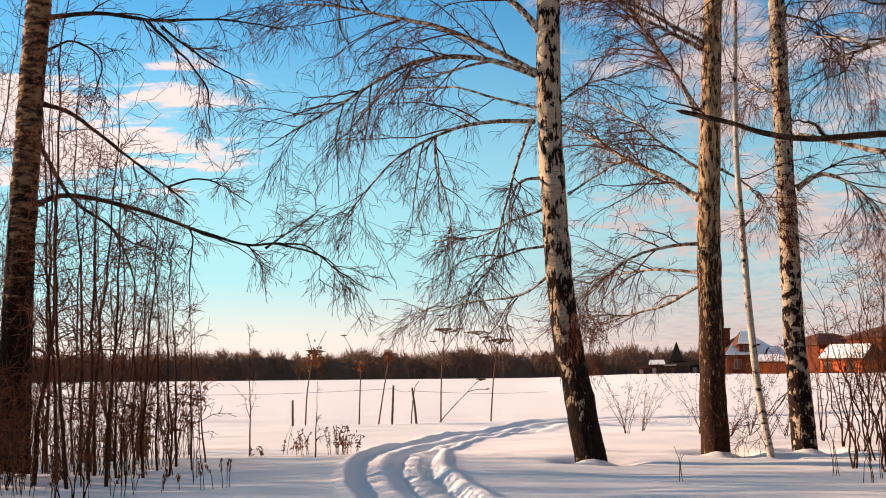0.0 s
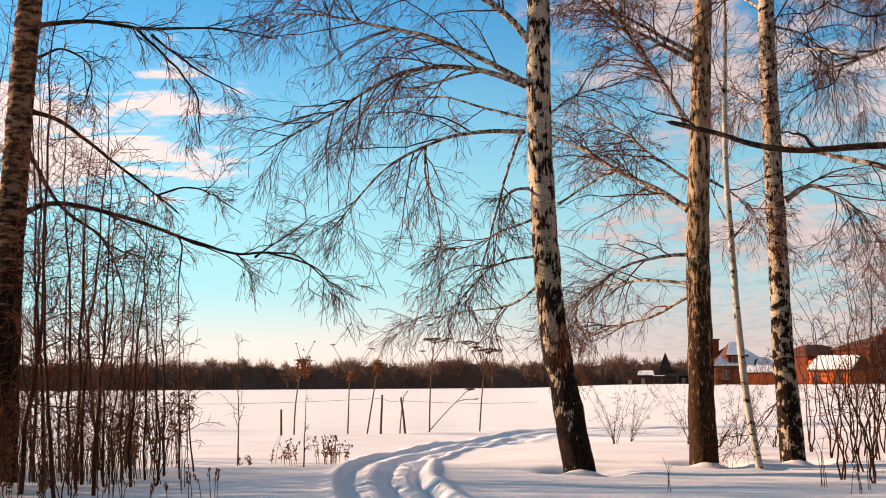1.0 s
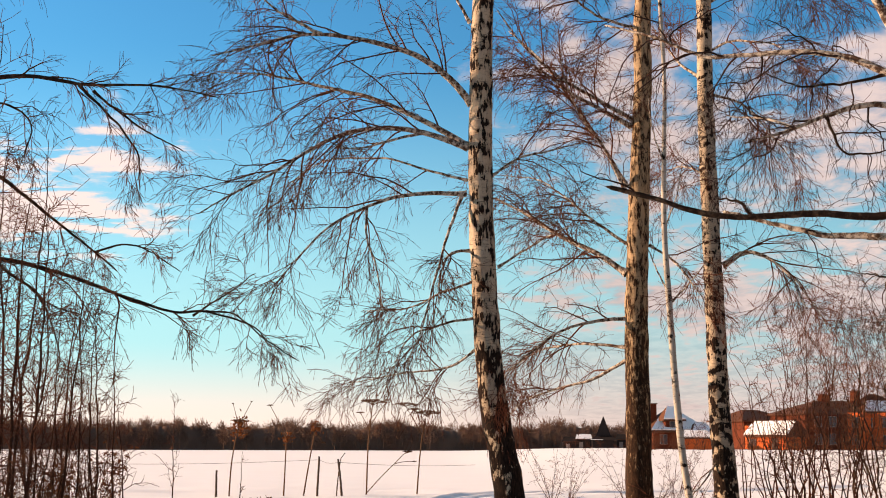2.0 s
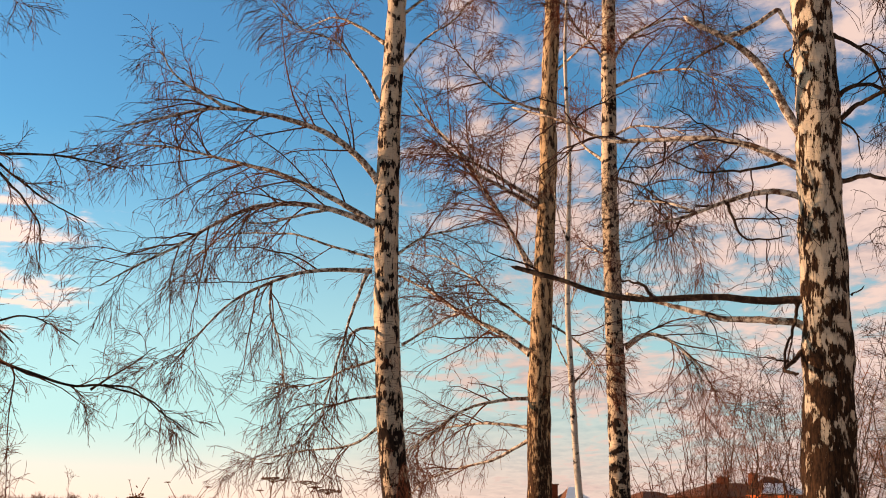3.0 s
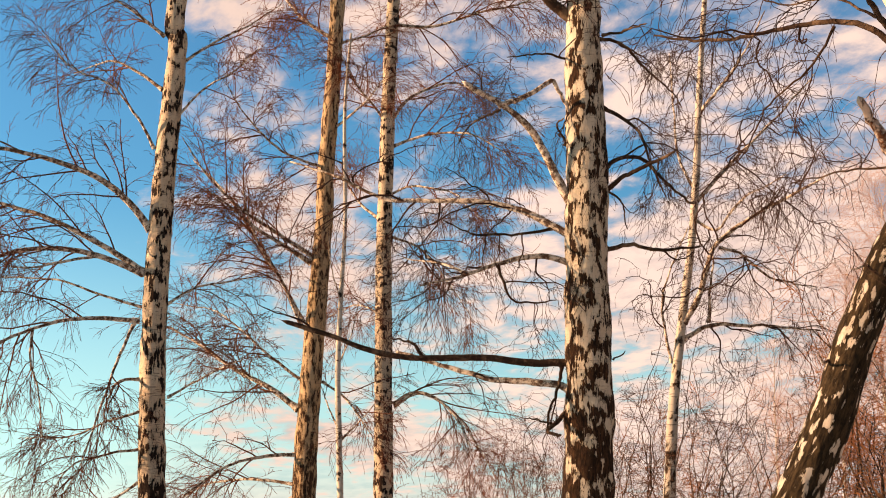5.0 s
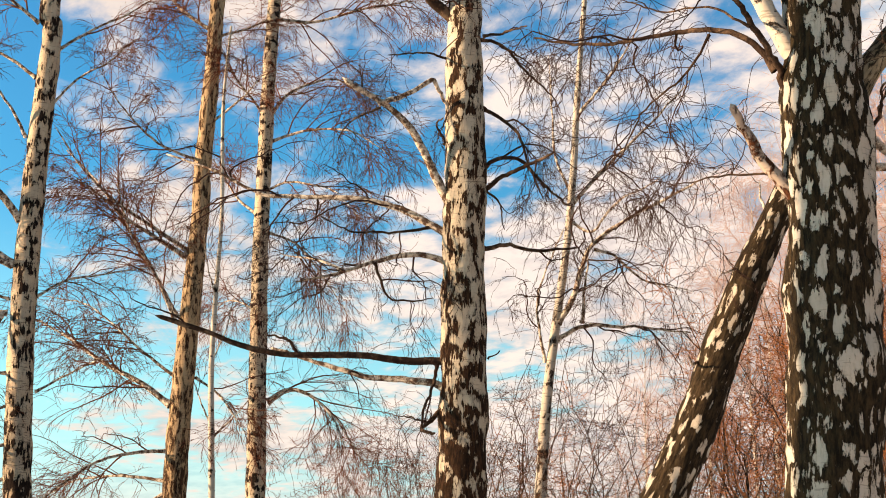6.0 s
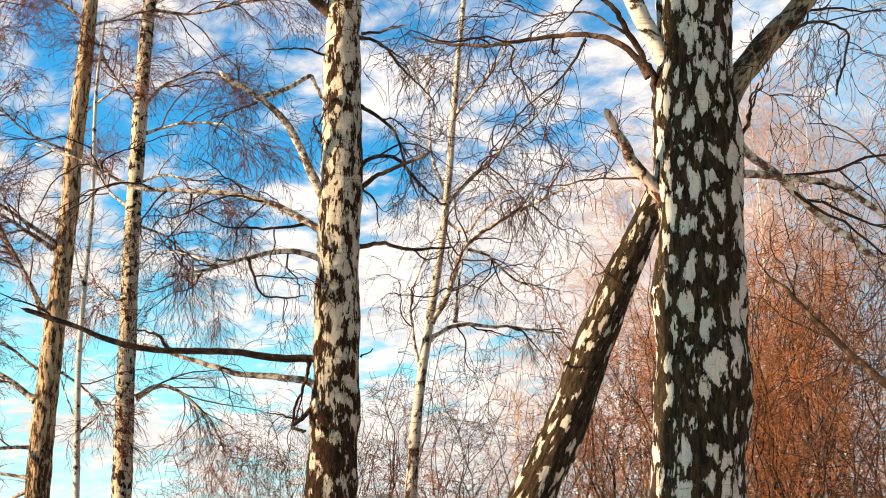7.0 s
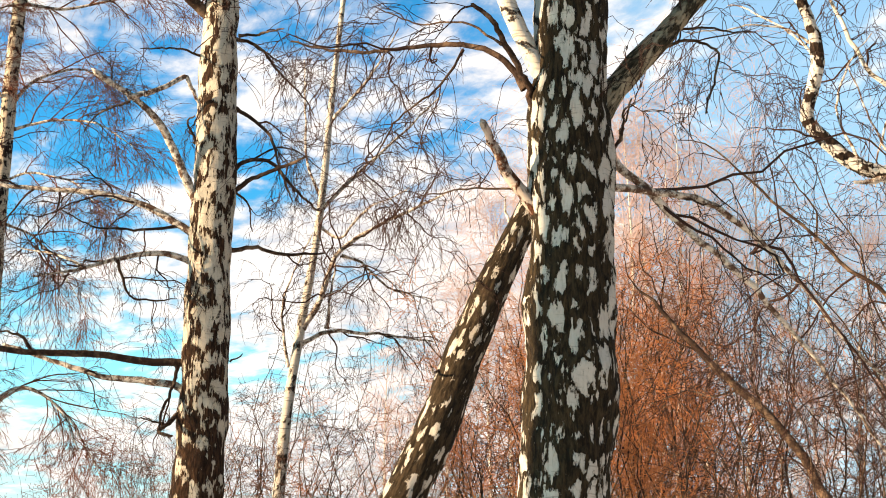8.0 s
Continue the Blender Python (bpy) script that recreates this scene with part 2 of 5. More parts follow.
def straw_build(n, where):
    return n.mix(n.noise(where, 6.0, 3.0), (0.15, 0.075, 0.038, 1), (0.06, 0.028, 0.016, 1)), None, 0, None


def rust_build(n, where):
    return n.mix(n.noise(where, 8.0, 3.0), (0.24, 0.075, 0.022, 1), (0.10, 0.034, 0.015, 1)), None, 0, None


def far_build(n, where):
    return n.mix(n.noise(n.stretch(where, (0.25, 0.25, 0.12)), 1.0, 6.0, 0.7), (0.085, 0.043, 0.029, 1), (0.17, 0.10, 0.072, 1)), n.noise(where, 1.2, 5.0), 0.5, None


def glass_build(n, where):
    return (0.05, 0.055, 0.06, 1), None, 0, 0.12


def pale_build(n, where):
    return n.mix(n.noise(where, 3.0), (0.30, 0.24, 0.21, 1), (0.20, 0.15, 0.13, 1)), None, 0, None


# orange brick; on bays, corner and wing the colour stands for sunlight
def orange_lit_build(n, where):
    return n.mix(n.noise(where, 2.0, 5.0), (0.60, 0.115, 0.030, 1), (0.40, 0.072, 0.022, 1)), None, 0, None


limb_bark = surface("limb bark", limb_build)
limb_dark = surface("dark dead limb bark", dead_limb_build)
stem_bark = surface("dark sapling bark", stem_build)
bark_twig = surface("twig bark", twig_build)
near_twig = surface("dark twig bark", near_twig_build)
red_twig = surface("reddish twig bark", red_twig_build)
orange_twig = surface("orange twig bark", orange_twig_build)
pale_twig = surface("pinkish birch twig bark", pale_twig_build)
snow = surface("snow", snow_build, shine=0.2)
brick_red = surface("red brick", brick_build)
roof_dark = surface("dark roof sheet", roof_build)
old_wood = surface("weathered wood", wood_build)
straw = surface("dry stalk", straw_build)
wood_black = surface("tarred wood", lambda n, where: (n.mix(n.noise(n.stretch(where, (3, 3, 1)), 1.0, 4.0), (0.035, 0.024, 0.020, 1), (0.018, 0.013, 0.012, 1)), None, 0, None))
rust_leaf = surface("withered leaf", rust_build)
far_wood = surface("distant bare woods", far_build)
pane_dark = surface("window glass", glass_build, shine=0.5)
trim_pale = surface("pale trim", pale_build)
brick_orange_lit = surface("orange sunlit brick", orange_lit_build)


# ---- making meshes ----
rng = np.random.default_rng(11)


def mesh_object(name, verts, faces, material, parent=None, label="", smooth=True, ages=None):
    me = bpy.data.meshes.new(name)
    verts = np.asarray(verts, dtype=np.float32)
    faces = np.asarray(faces, dtype=np.int32)
    k = faces.shape[1]
    me.vertices.add(len(verts))
    me.vertices.foreach_set("co", verts.ravel())
    me.loops.add(faces.size)
    me.loops.foreach_set("vertex_index", faces.ravel())
    me.polygons.add(len(faces))
    me.polygons.foreach_set("loop_start", np.arange(0, faces.size, k, dtype=np.int32))
    me.polygons.foreach_set("use_smooth", np.full(len(faces), smooth))
    if ages is not None:
        me.attributes.new("age", "FLOAT", "POINT").data.foreach_set("value", np.asarray(ages, dtype=np.float32))
    me.update(calc_edges=True)
    me.materials.append(material)
    ob = new(name, me)
    ob.parent = parent
    return tagged(ob, label) if label else ob


def part(name, bm, material, parent=None, label=""):
    """One bmesh as one mesh object under a thing or a part."""
    me = bpy.data.meshes.new(name)
    bm.normal_update()
    bm.to_mesh(me)
    bm.free()
    me.materials.append(material)
    ob = new(name, me)
    ob.parent = parent
    return tagged(ob, label) if label else ob


def unit(v):
    return v / np.maximum(np.linalg.norm(v, axis=-1, keepdims=True), 1e-9)


def tubes(paths, radii, sides):
    """Rings of skin round many paths at once. paths: (m, n, 3); radii: (m, n)."""
    m, n, _ = paths.shape
    along = unit(np.gradient(paths, axis=1))
    mean = np.abs(unit(paths[:, -1] - paths[:, 0]))
    ref = np.zeros((m, 1, 3))
    ref[np.arange(m), 0, np.argmin(mean, axis=1)] = 1.0
    a = unit(np.cross(along, ref))
    b = np.cross(along, a)
    turn = np.arange(sides) * 2 * np.pi / sides
    ring = paths[:, :, None] + radii[:, :, None, None] * (a[:, :, None] * np.cos(turn)[None, None, :, None] + b[:, :, None] * np.sin(turn)[None, None, :, None])
    i = np.arange(m * n * sides).reshape(m, n, sides)
    j = np.roll(i, -1, axis=2)
    faces = np.stack([i[:, :-1], j[:, :-1], j[:, 1:], i[:, 1:]], -1).reshape(-1, 4)
    return ring.reshape(-1, 3), faces


class Bunch:
    """Collects tubes for one mesh."""

    def __init__(self):
        self.v, self.f, self.count = [], [], 0

    def add(self, paths, radii, sides=3):
        if len(paths):
            v, f = tubes(paths, radii, sides)
            self.v.append(v)
            self.f.append(f + self.count)
            self.count += len(v)
        return self

    def done(self, name, material, parent=None, label=""):
        return mesh_object(name, np.concatenate(self.v), np.concatenate(self.f), material, parent, label)


def smooth_path(points, count, wobble=0.0):
    """A rounded path through a few points, evenly stepped, with a little waviness."""
    p = np.asarray(points, float)
    p = np.vstack([2 * p[0] - p[1], p, 2 * p[-1] - p[-2]])
    out = []
    for k in range(len(p) - 3):
        t = np.linspace(0, 1, 12, endpoint=k == len(p) - 4)[:, None]
        a, b, c, d = p[k:k + 4]
        out.append(0.5 * (2 * b + (c - a) * t + (2 * a - 5 * b + 4 * c - d) * t ** 2 + (3 * b - a - 3 * c + d) * t ** 3))
    q = np.vstack(out)
    s = np.r_[0, np.cumsum(np.linalg.norm(np.diff(q[:, :3], axis=0), axis=1))]
    t = np.linspace(0, s[-1], count)
    q = np.stack([np.interp(t, s, q[:, i]) for i in range(q.shape[1])], 1)
    if wobble:
        w = np.cumsum(rng.normal(0, 1, (count, 3)), axis=0)
        w -= np.linspace(0, 1, count)[:, None] * w[-1]
        q[:, :3] += w * wobble
    return q, s[-1]


def grow(paths, sizes, count, length, spread, sag, steps, start=0.15, thin=0.6, least=0.0036, kink=0.16, most=0.014):
    """Side shoots from every path: count per path, leaving at an angle, then bending down by their own weight."""
    m, n, _ = paths.shape
    who = np.repeat(np.arange(m), count)
    k = len(who)
    if not k:
        return np.zeros((0, steps, 3)), np.zeros((0, steps))
    s = start + (1 - start) * rng.random(k) ** 0.85
    x = s * (n - 1)
    i = np.minimum(x.astype(int), n - 2)
    f = (x - i)[:, None]
    root = paths[who, i] * (1 - f) + paths[who, i + 1] * f
    way = unit(paths[who, i + 1] - paths[who, i])
    side = unit(np.cross(way, rng.normal(0, 1, (k, 3))))
    angle = radians(spread) * rng.uniform(0.6, 1.35, k)[:, None]
    d = unit(way * np.cos(angle) + side * np.sin(angle))
    size = length * rng.uniform(0.35, 1.25, k) * (1.15 - 0.6 * s)
    out = np.zeros((k, steps, 3))
    out[:, 0] = root
    for j in range(1, steps):
        d = unit(d + rng.normal(0, kink, (k, 3)) + np.array([0, 0, -sag]) * (0.4 + j / steps))
        out[:, j] = out[:, j - 1] + d * (size / (steps - 1))[:, None]
    base = np.clip((sizes[who, i] * (1 - f[:, 0]) + sizes[who, i + 1] * f[:, 0]) * thin, least, most)
    return out, np.maximum(base[:, None] * np.linspace(1, 0.35, steps)[None], least * 0.8)


def foliate(paths, sizes, span, twigs, name, parent, material, sag=0.16, fine=1.0):
    """Bare branchlets and hanging twigs along the given boughs."""
    bunch = Bunch()
    top = parent if parent.parent is None else parent.parent
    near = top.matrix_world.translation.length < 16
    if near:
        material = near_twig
        one, r1 = grow(paths, sizes, max(1, int(round(span * 5.2 * twigs))), min(1.7, 0.45 + 0.32 * span), 50, sag * 0.5, 12, 0.12, kink=0.30, least=0.0028, most=0.010)
        two, r2 = grow(one, r1, 5, 0.55 * fine + 0.08 * span, 40, sag * 1.3, 10, 0.15, kink=0.30, least=0.0026)
        three, r3 = grow(two, r2, 4, 0.36 * fine, 36, sag * 1.9, 5, 0.2, kink=0.30, least=0.0022)
    else:
        # long trailing branchlets, each with a fringe of finer threads
        one, r1 = grow(paths, sizes, max(1, int(round(span * 4.4 * twigs))), min(1.8, 0.45 + 0.31 * span) * fine, 40, sag * 0.45, 9, 0.10, kink=0.12, least=0.0046, most=0.013)
        two, r2 = grow(one, r1, 7, 0.54 * fine + 0.07 * span, 42, sag * 0.9, 6, 0.12, kink=0.14, least=0.0041)
        three, r3 = grow(two, r2, 4, 0.38 * fine, 40, sag * 1.4, 4, 0.15, kink=0.15, least=0.0035)
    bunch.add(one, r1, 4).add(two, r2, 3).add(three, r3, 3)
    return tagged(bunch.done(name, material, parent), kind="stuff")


def trunk_mesh(path, radii, sides, rough, seed):
    """A trunk skin with an uneven outline."""
    v, f = tubes(path[None], radii[None], sides)
    v = v.reshape(len(path), sides, 3)
    out = v - path[:, None]
    lump = np.array([[noise.noise(Vector((v[i, j] * 3.0).tolist()) + Vector((seed, 0, 0))) * 0.10
                      + noise.noise(Vector((v[i, j] * np.array([11, 11, 5])).tolist()) + Vector((seed, 9, 0))) * rough
                      + noise.noise(Vector((v[i, j] * np.array([30, 30, 13])).tolist()) + Vector((seed, 4, 0))) * rough * 0.7 for j in range(sides)] for i in range(len(path))])
    v = path[:, None] + out * (1 + lump[..., None])
    return v.reshape(-1, 3), f


def birch(x, y, turn, trunk, label, skin, top):
    """A birch: trunk points (x, y, z, radius) above its foot, grown on to its full height; boughs are added by limb()."""
    tree = new("birch_tree")
    tree.matrix_world = pose(x, y, 0, 0, 0, turn)
    tagged(tree, label, "tree", "birches")
    big, close = trunk[0][3] > 0.12, math.hypot(x, y) < 16
    path, span = smooth_path(trunk, max(24, int(len(trunk) * (18 if close else 9))))
    radii = path[:, 3].copy()
    path = path[:, :3]
    if top > path[-1, 2] + 1:
        more = int((top - path[-1, 2]) * 3)
        t = np.linspace(0, 1, more + 1)[1:]
        drift = path[-1] - path[-4]
        drift = drift / max(drift[2], 1e-6)
        rise = (top - path[-1, 2]) * t
        ext = path[-1] + np.stack([drift[0] * rise * (1 - 0.5 * t), drift[1] * rise + 0.25 * np.sin(3 * t), rise], 1)
        radii = np.r_[radii, radii[-1] * (1 - t) ** 0.8 + 0.006]
        path = np.vstack([path, ext])
    sides = 48 if big and close else 28 if big else 12
    v, f = trunk_mesh(path, radii, sides, 0.07 if big and close else 0.05 if big else 0.02, x)
    z = np.repeat(path[:, 2], sides)
    ages = np.clip(1.0 - z / 4.2, 0, 1) ** (1.5 if skin in (bark_white, bark_ringed) else 1.2)
    mesh_object("trunk", v, f, skin, tree, "", ages=ages)
    if top > trunk[-1][2] + 1:
        lo = trunk[-1][2]
        crown(tree, path, radii, lo + 0.3, top)
    return tree


def crown(tree, path, radii, low, high):
    """Rising boughs above the lowest height given, each shorter towards the tip."""
    z = low
    k = rng.random() * 6
    while z < high - 0.4:
        i = int(np.argmin(np.abs(path[:, 2] - z)))
        k += 2.4
        reach = 0.35 + 0.30 * (high - z) * rng.uniform(0.7, 1.2)
        reach = min(reach, 2.6)
        out = np.array([math.cos(k), math.sin(k), 0])
        p = [path[i] + out * reach * s + np.array([0, 0, reach * (0.75 * s - 0.45 * s * s)]) for s in (0.0, 0.35, 0.7, 1.0)]
        limb(tree, max(0.012, radii[i] * 0.34), 0.006, p, twigs=0.7)
        z += rng.uniform(0.45, 0.75)


def limb(tree, r0, r1, points, twigs=1.0, broken=False, bark=None, sag=0.13, fine=1.0):
    """A bough through a few points, with its branchlets and hanging twigs."""
    path, span = smooth_path(points, max(8, 5 * len(points)), 0.006 if r0 < 0.03 else 0.0035)
    s = np.linspace(0, 1, len(path))
    radii = r0 + (r1 - r0) * s ** 0.8
    radii *= 1 + 0.10 * np.sin(s * span * 9 + r0 * 100) * s
    radii[0] *= 1.35
    sides = 12 if r0 > 0.05 else 8
    v, f = tubes(path[None], radii[None], sides)
    tip = len(v)
    end = path[-1] + (path[-1] - path[-2]) * (0.8 if broken else 0.5)
    v = np.vstack([v, [end]])
    last = (len(path) - 1) * sides
    cap = [[last + k, last + (k + 1) % sides, tip, tip] for k in range(sides)]
    me_f = np.vstack([f, cap])
    bm = bmesh.new()
    vs = [bm.verts.new(c) for c in v]
    for q in me_f:
        face = bm.faces.new([vs[k] for k in dict.fromkeys(q.tolist())])
        face.smooth = True
    ob = part("limb", bm, bark or limb_bark, tree)
    if twigs > 0:
        foliate(path[None], radii[None], span, twigs, "twig_spray", ob, bark_twig, sag, fine)
    return ob


def sapling_stem(x, y, turn, trunk, label, skin):
    tree = new("sapling")
    tree.matrix_world = pose(x, y, 0, 0, 0, turn)
    tagged(tree, label, "tree", "saplings")
    path, span = smooth_path(trunk, 40, 0.01)
    v, f = tubes(path[None, :, :3], path[None, :, 3], 8)
    mesh_object("trunk", v, f, skin, tree)
    foliate(path[None, :, :3], path[None, :, 3], span, 0.2, "twig_spray", tree, bark_twig)
    return tree


# ---- the birches ----
birch_a = birch(-5.84, 19.13, 17.0, [(-0.02, 0.00, -0.27, 0.280), (-0.00, 0.00, 0.11, 0.266), (0.03, 0.00, 1.01, 0.236), (0.05, 0.00, 1.78, 0.214), (0.09, 0.00, 2.93, 0.192), (0.14, 0.00, 4.10, 0.182), (0.20, 0.00, 5.28, 0.175), (0.28, 0.00, 6.47, 0.169)],
    "tall birch with dark lower bark beside the sapling thicket", bark_dim, 15.5)
limb(birch_a, 0.039, 0.008, [(0.36, 0.00, 6.22), (1.02, -0.10, 6.31), (1.84, -0.30, 6.20), (2.72, -0.62, 6.18), (3.51, -1.00, 6.02)], twigs=0.75, bark=limb_dark, fine=0.7)
limb(birch_a, 0.024, 0.008, [(1.74, -0.28, 6.20), (2.03, -0.36, 5.90), (2.33, -0.49, 5.57), (2.52, -0.65, 5.20), (2.53, -0.88, 4.69)], twigs=0.75, bark=limb_dark, fine=0.7)
limb(birch_a, 0.020, 0.008, [(1.92, -0.32, 6.12), (2.32, -0.21, 5.87), (2.79, -0.00, 5.66), (3.29, 0.28, 5.49)], twigs=0.75, bark=limb_dark, fine=0.7)
limb(birch_a, 0.035, 0.011, [(0.35, 0.00, 5.01), (0.76, 0.10, 4.89), (1.45, 0.43, 4.46), (1.83, 0.68, 4.21), (2.16, 0.92, 4.02), (2.50, 1.20, 3.81)], twigs=0.5, bark=limb_dark, fine=0.7)
limb(birch_a, 0.017, 0.007, [(2.16, 0.92, 4.02), (2.60, 1.02, 4.17), (3.00, 1.16, 4.08), (3.47, 1.42, 3.87)], twigs=0.75, bark=limb_dark, fine=0.7)
limb(birch_a, 0.035, 0.007, [(0.31, 0.00, 4.46), (0.73, -0.28, 3.69), (1.27, -0.68, 3.21), (1.51, -1.21, 2.54), (1.51, -1.50, 2.22)], twigs=0.25, bark=limb_dark, fine=0.7)
limb(birch_a, 0.019, 0.008, [(1.27, -0.68, 3.21), (1.55, -0.49, 3.05), (1.85, -0.18, 3.02)], twigs=0.25, bark=limb_dark, fine=0.7)
limb(birch_a, 0.039, 0.009, [(0.30, 0.00, 3.62), (0.61, -0.05, 3.74), (1.05, -0.13, 3.71), (1.86, -0.34, 3.48), (2.42, -0.54, 3.25), (3.02, -0.80, 3.04), (3.45, -1.00, 3.03), (4.03, -1.33, 2.82), (4.20, -1.50, 2.58)], twigs=0.5, bark=limb_dark, fine=0.7)
limb(birch_a, 0.015, 0.006, [(3.45, -1.00, 3.03), (3.84, -1.09, 3.00), (4.23, -1.30, 2.65), (4.59, -1.60, 2.37)], twigs=0.75, bark=limb_dark, fine=0.7)
limb(birch_a, 0.015, 0.006, [(3.29, -0.92, 2.98), (3.81, -0.68, 3.32), (4.25, -0.32, 3.66)], twigs=0.5, bark=limb_dark, fine=0.7)
limb(birch_a, 0.020, 0.006, [(0.41, 0.00, 5.76), (0.74, -0.10, 5.88), (1.11, -0.33, 5.57), (0.95, -0.80, 4.85)], twigs=0.75, bark=limb_dark, fine=0.7)

birch_b = birch(2.05, 20.06, -5.8, [(0.05, 0.00, -0.26, 0.262), (0.00, 0.00, 0.02, 0.239), (-0.15, 0.00, 0.93, 0.208), (-0.30, 0.00, 1.73, 0.201), (-0.39, 0.00, 2.53, 0.193), (-0.44, 0.00, 3.34, 0.186), (-0.49, 0.00, 4.57, 0.179), (-0.50, 0.00, 5.65, 0.172), (-0.48, 0.00, 7.25, 0.159), (-0.41, 0.00, 9.03, 0.145), (-0.47, 0.00, 9.29, 0.145), (-0.45, 0.00, 10.03, 0.137)],
    "tall birch with white bark and dark diamond scars", bark_white, 16)
limb(birch_b, 0.058, 0.010, [(-0.63, 0.00, 6.20), (-0.97, -0.08, 6.60), (-1.46, -0.21, 6.90), (-2.27, -0.47, 7.08), (-2.96, -0.76, 7.07), (-3.61, -1.12, 6.81), (-4.14, -1.50, 6.55)])
limb(birch_b, 0.028, 0.008, [(-2.77, -0.69, 7.07), (-3.21, -0.78, 7.30), (-3.52, -0.91, 7.50), (-3.70, -1.09, 7.77)])
limb(birch_b, 0.049, 0.009, [(-0.66, 0.00, 5.56), (-1.12, 0.05, 5.84), (-1.63, 0.12, 6.10), (-2.23, 0.23, 6.38), (-2.93, 0.37, 6.58), (-3.74, 0.58, 6.82), (-4.51, 0.80, 6.93)])
limb(birch_b, 0.049, 0.008, [(-0.69, 0.00, 5.55), (-1.31, -0.13, 5.74), (-1.87, -0.29, 5.79), (-2.50, -0.53, 5.64), (-3.02, -0.81, 5.31), (-3.45, -1.12, 4.94), (-3.86, -1.46, 4.62), (-4.19, -1.80, 4.31)])
limb(birch_b, 0.024, 0.008, [(-1.30, -0.13, 5.74), (-1.87, -0.27, 5.61), (-2.34, -0.48, 5.45), (-2.71, -0.73, 5.54)])
limb(birch_b, 0.037, 0.008, [(-0.70, 0.00, 4.87), (-1.25, -0.10, 4.86), (-1.72, -0.22, 4.80), (-2.20, -0.40, 4.59), (-2.65, -0.63, 4.27), (-3.01, -0.94, 3.81), (-3.24, -1.20, 3.45)])
limb(birch_b, 0.020, 0.008, [(-2.12, -0.36, 4.64), (-2.12, -0.42, 4.14), (-1.95, -0.52, 3.64), (-1.86, -0.66, 3.15)])
limb(birch_b, 0.020, 0.007, [(-0.68, 0.00, 5.07), (-1.26, 0.15, 5.24), (-1.94, 0.43, 5.49), (-2.86, 0.93, 5.57), (-3.46, 1.40, 5.33)])
limb(birch_b, 0.025, 0.007, [(-0.78, -0.02, 4.82), (-0.99, -0.22, 4.17), (-1.15, -0.57, 3.48), (-1.27, -0.93, 2.98), (-1.43, -1.62, 2.25)], twigs=0.7)
limb(birch_b, 0.024, 0.008, [(-0.64, 0.00, 4.04), (-0.91, -0.15, 3.95), (-1.05, -0.53, 3.57), (-1.06, -1.00, 3.20)], twigs=0.7)
limb(birch_b, 0.020, 0.006, [(-0.60, 0.00, 3.59), (-1.07, 0.16, 3.44), (-1.57, 0.46, 3.26), (-2.29, 1.00, 3.26)])
limb(birch_b, 0.020, 0.006, [(-0.59, 0.00, 3.07), (-1.12, -0.26, 2.93), (-1.48, -0.62, 2.73), (-1.65, -1.20, 2.27)])
limb(birch_b, 0.020, 0.006, [(-0.58, 0.00, 2.59), (-0.96, 0.10, 2.35), (-1.62, 0.33, 2.28), (-2.48, 0.80, 2.17)])
limb(birch_b, 0.029, 0.007, [(-0.59, 0.00, 8.34), (-1.01, 0.20, 8.70), (-1.41, 0.47, 8.91), (-1.95, 1.00, 8.85)])
limb(birch_b, 0.030, 0.006, [(-0.61, 0.00, 9.19), (-1.07, -0.28, 9.41), (-1.47, -0.70, 9.47), (-1.82, -1.20, 9.32)])
limb(birch_b, 0.025, 0.006, [(-0.65, 0.00, 7.42), (-0.91, -0.08, 7.86), (-1.34, -0.24, 8.26), (-1.90, -0.46, 8.40), (-2.30, -0.80, 8.85)])
limb(birch_b, 0.025, 0.007, [(-0.31, 0.00, 8.81), (0.11, 0.21, 9.23), (0.71, 0.67, 9.79), (1.18, 1.20, 10.38)])
limb(birch_b, 0.021, 0.006, [(-0.34, 0.00, 7.96), (0.05, -0.23, 8.35), (0.45, -0.56, 8.52), (0.75, -1.00, 8.72)])
limb(birch_b, 0.020, 0.006, [(-0.33, 0.00, 5.14), (0.06, 0.18, 5.42), (0.65, 0.59, 5.65), (1.27, 1.20, 5.94)])
limb(birch_b, 0.020, 0.006, [(-0.25, 0.00, 3.79), (0.19, -0.34, 4.01), (0.72, -1.20, 4.19)])

birch_c = birch(4.04, 21.22, -10.8, [(0.00, 0.00, -0.28, 0.235), (0.00, 0.00, 0.01, 0.219), (-0.02, 0.00, 0.89, 0.199), (-0.03, 0.00, 1.73, 0.187), (-0.02, 0.00, 3.44, 0.175), (0.05, 0.00, 5.17, 0.155), (0.13, 0.00, 6.91, 0.138), (0.13, 0.00, 7.70, 0.135), (0.19, 0.00, 9.13, 0.123), (0.23, 0.00, 10.60, 0.116)],
    "tall birch with rough brown fissured bark", bark_brown, 15)
limb(birch_c, 0.051, 0.014, [(-0.16, 0.00, 3.86), (-0.63, 0.20, 4.22), (-1.16, 0.52, 4.51), (-1.72, 1.00, 4.92), (-2.32, 1.60, 5.35)], twigs=1.4)
limb(birch_c, 0.048, 0.008, [(-0.05, 0.00, 6.16), (-0.49, -0.13, 6.39), (-0.90, -0.33, 6.58), (-1.30, -0.63, 6.83), (-1.69, -1.00, 7.02)], twigs=1.4)
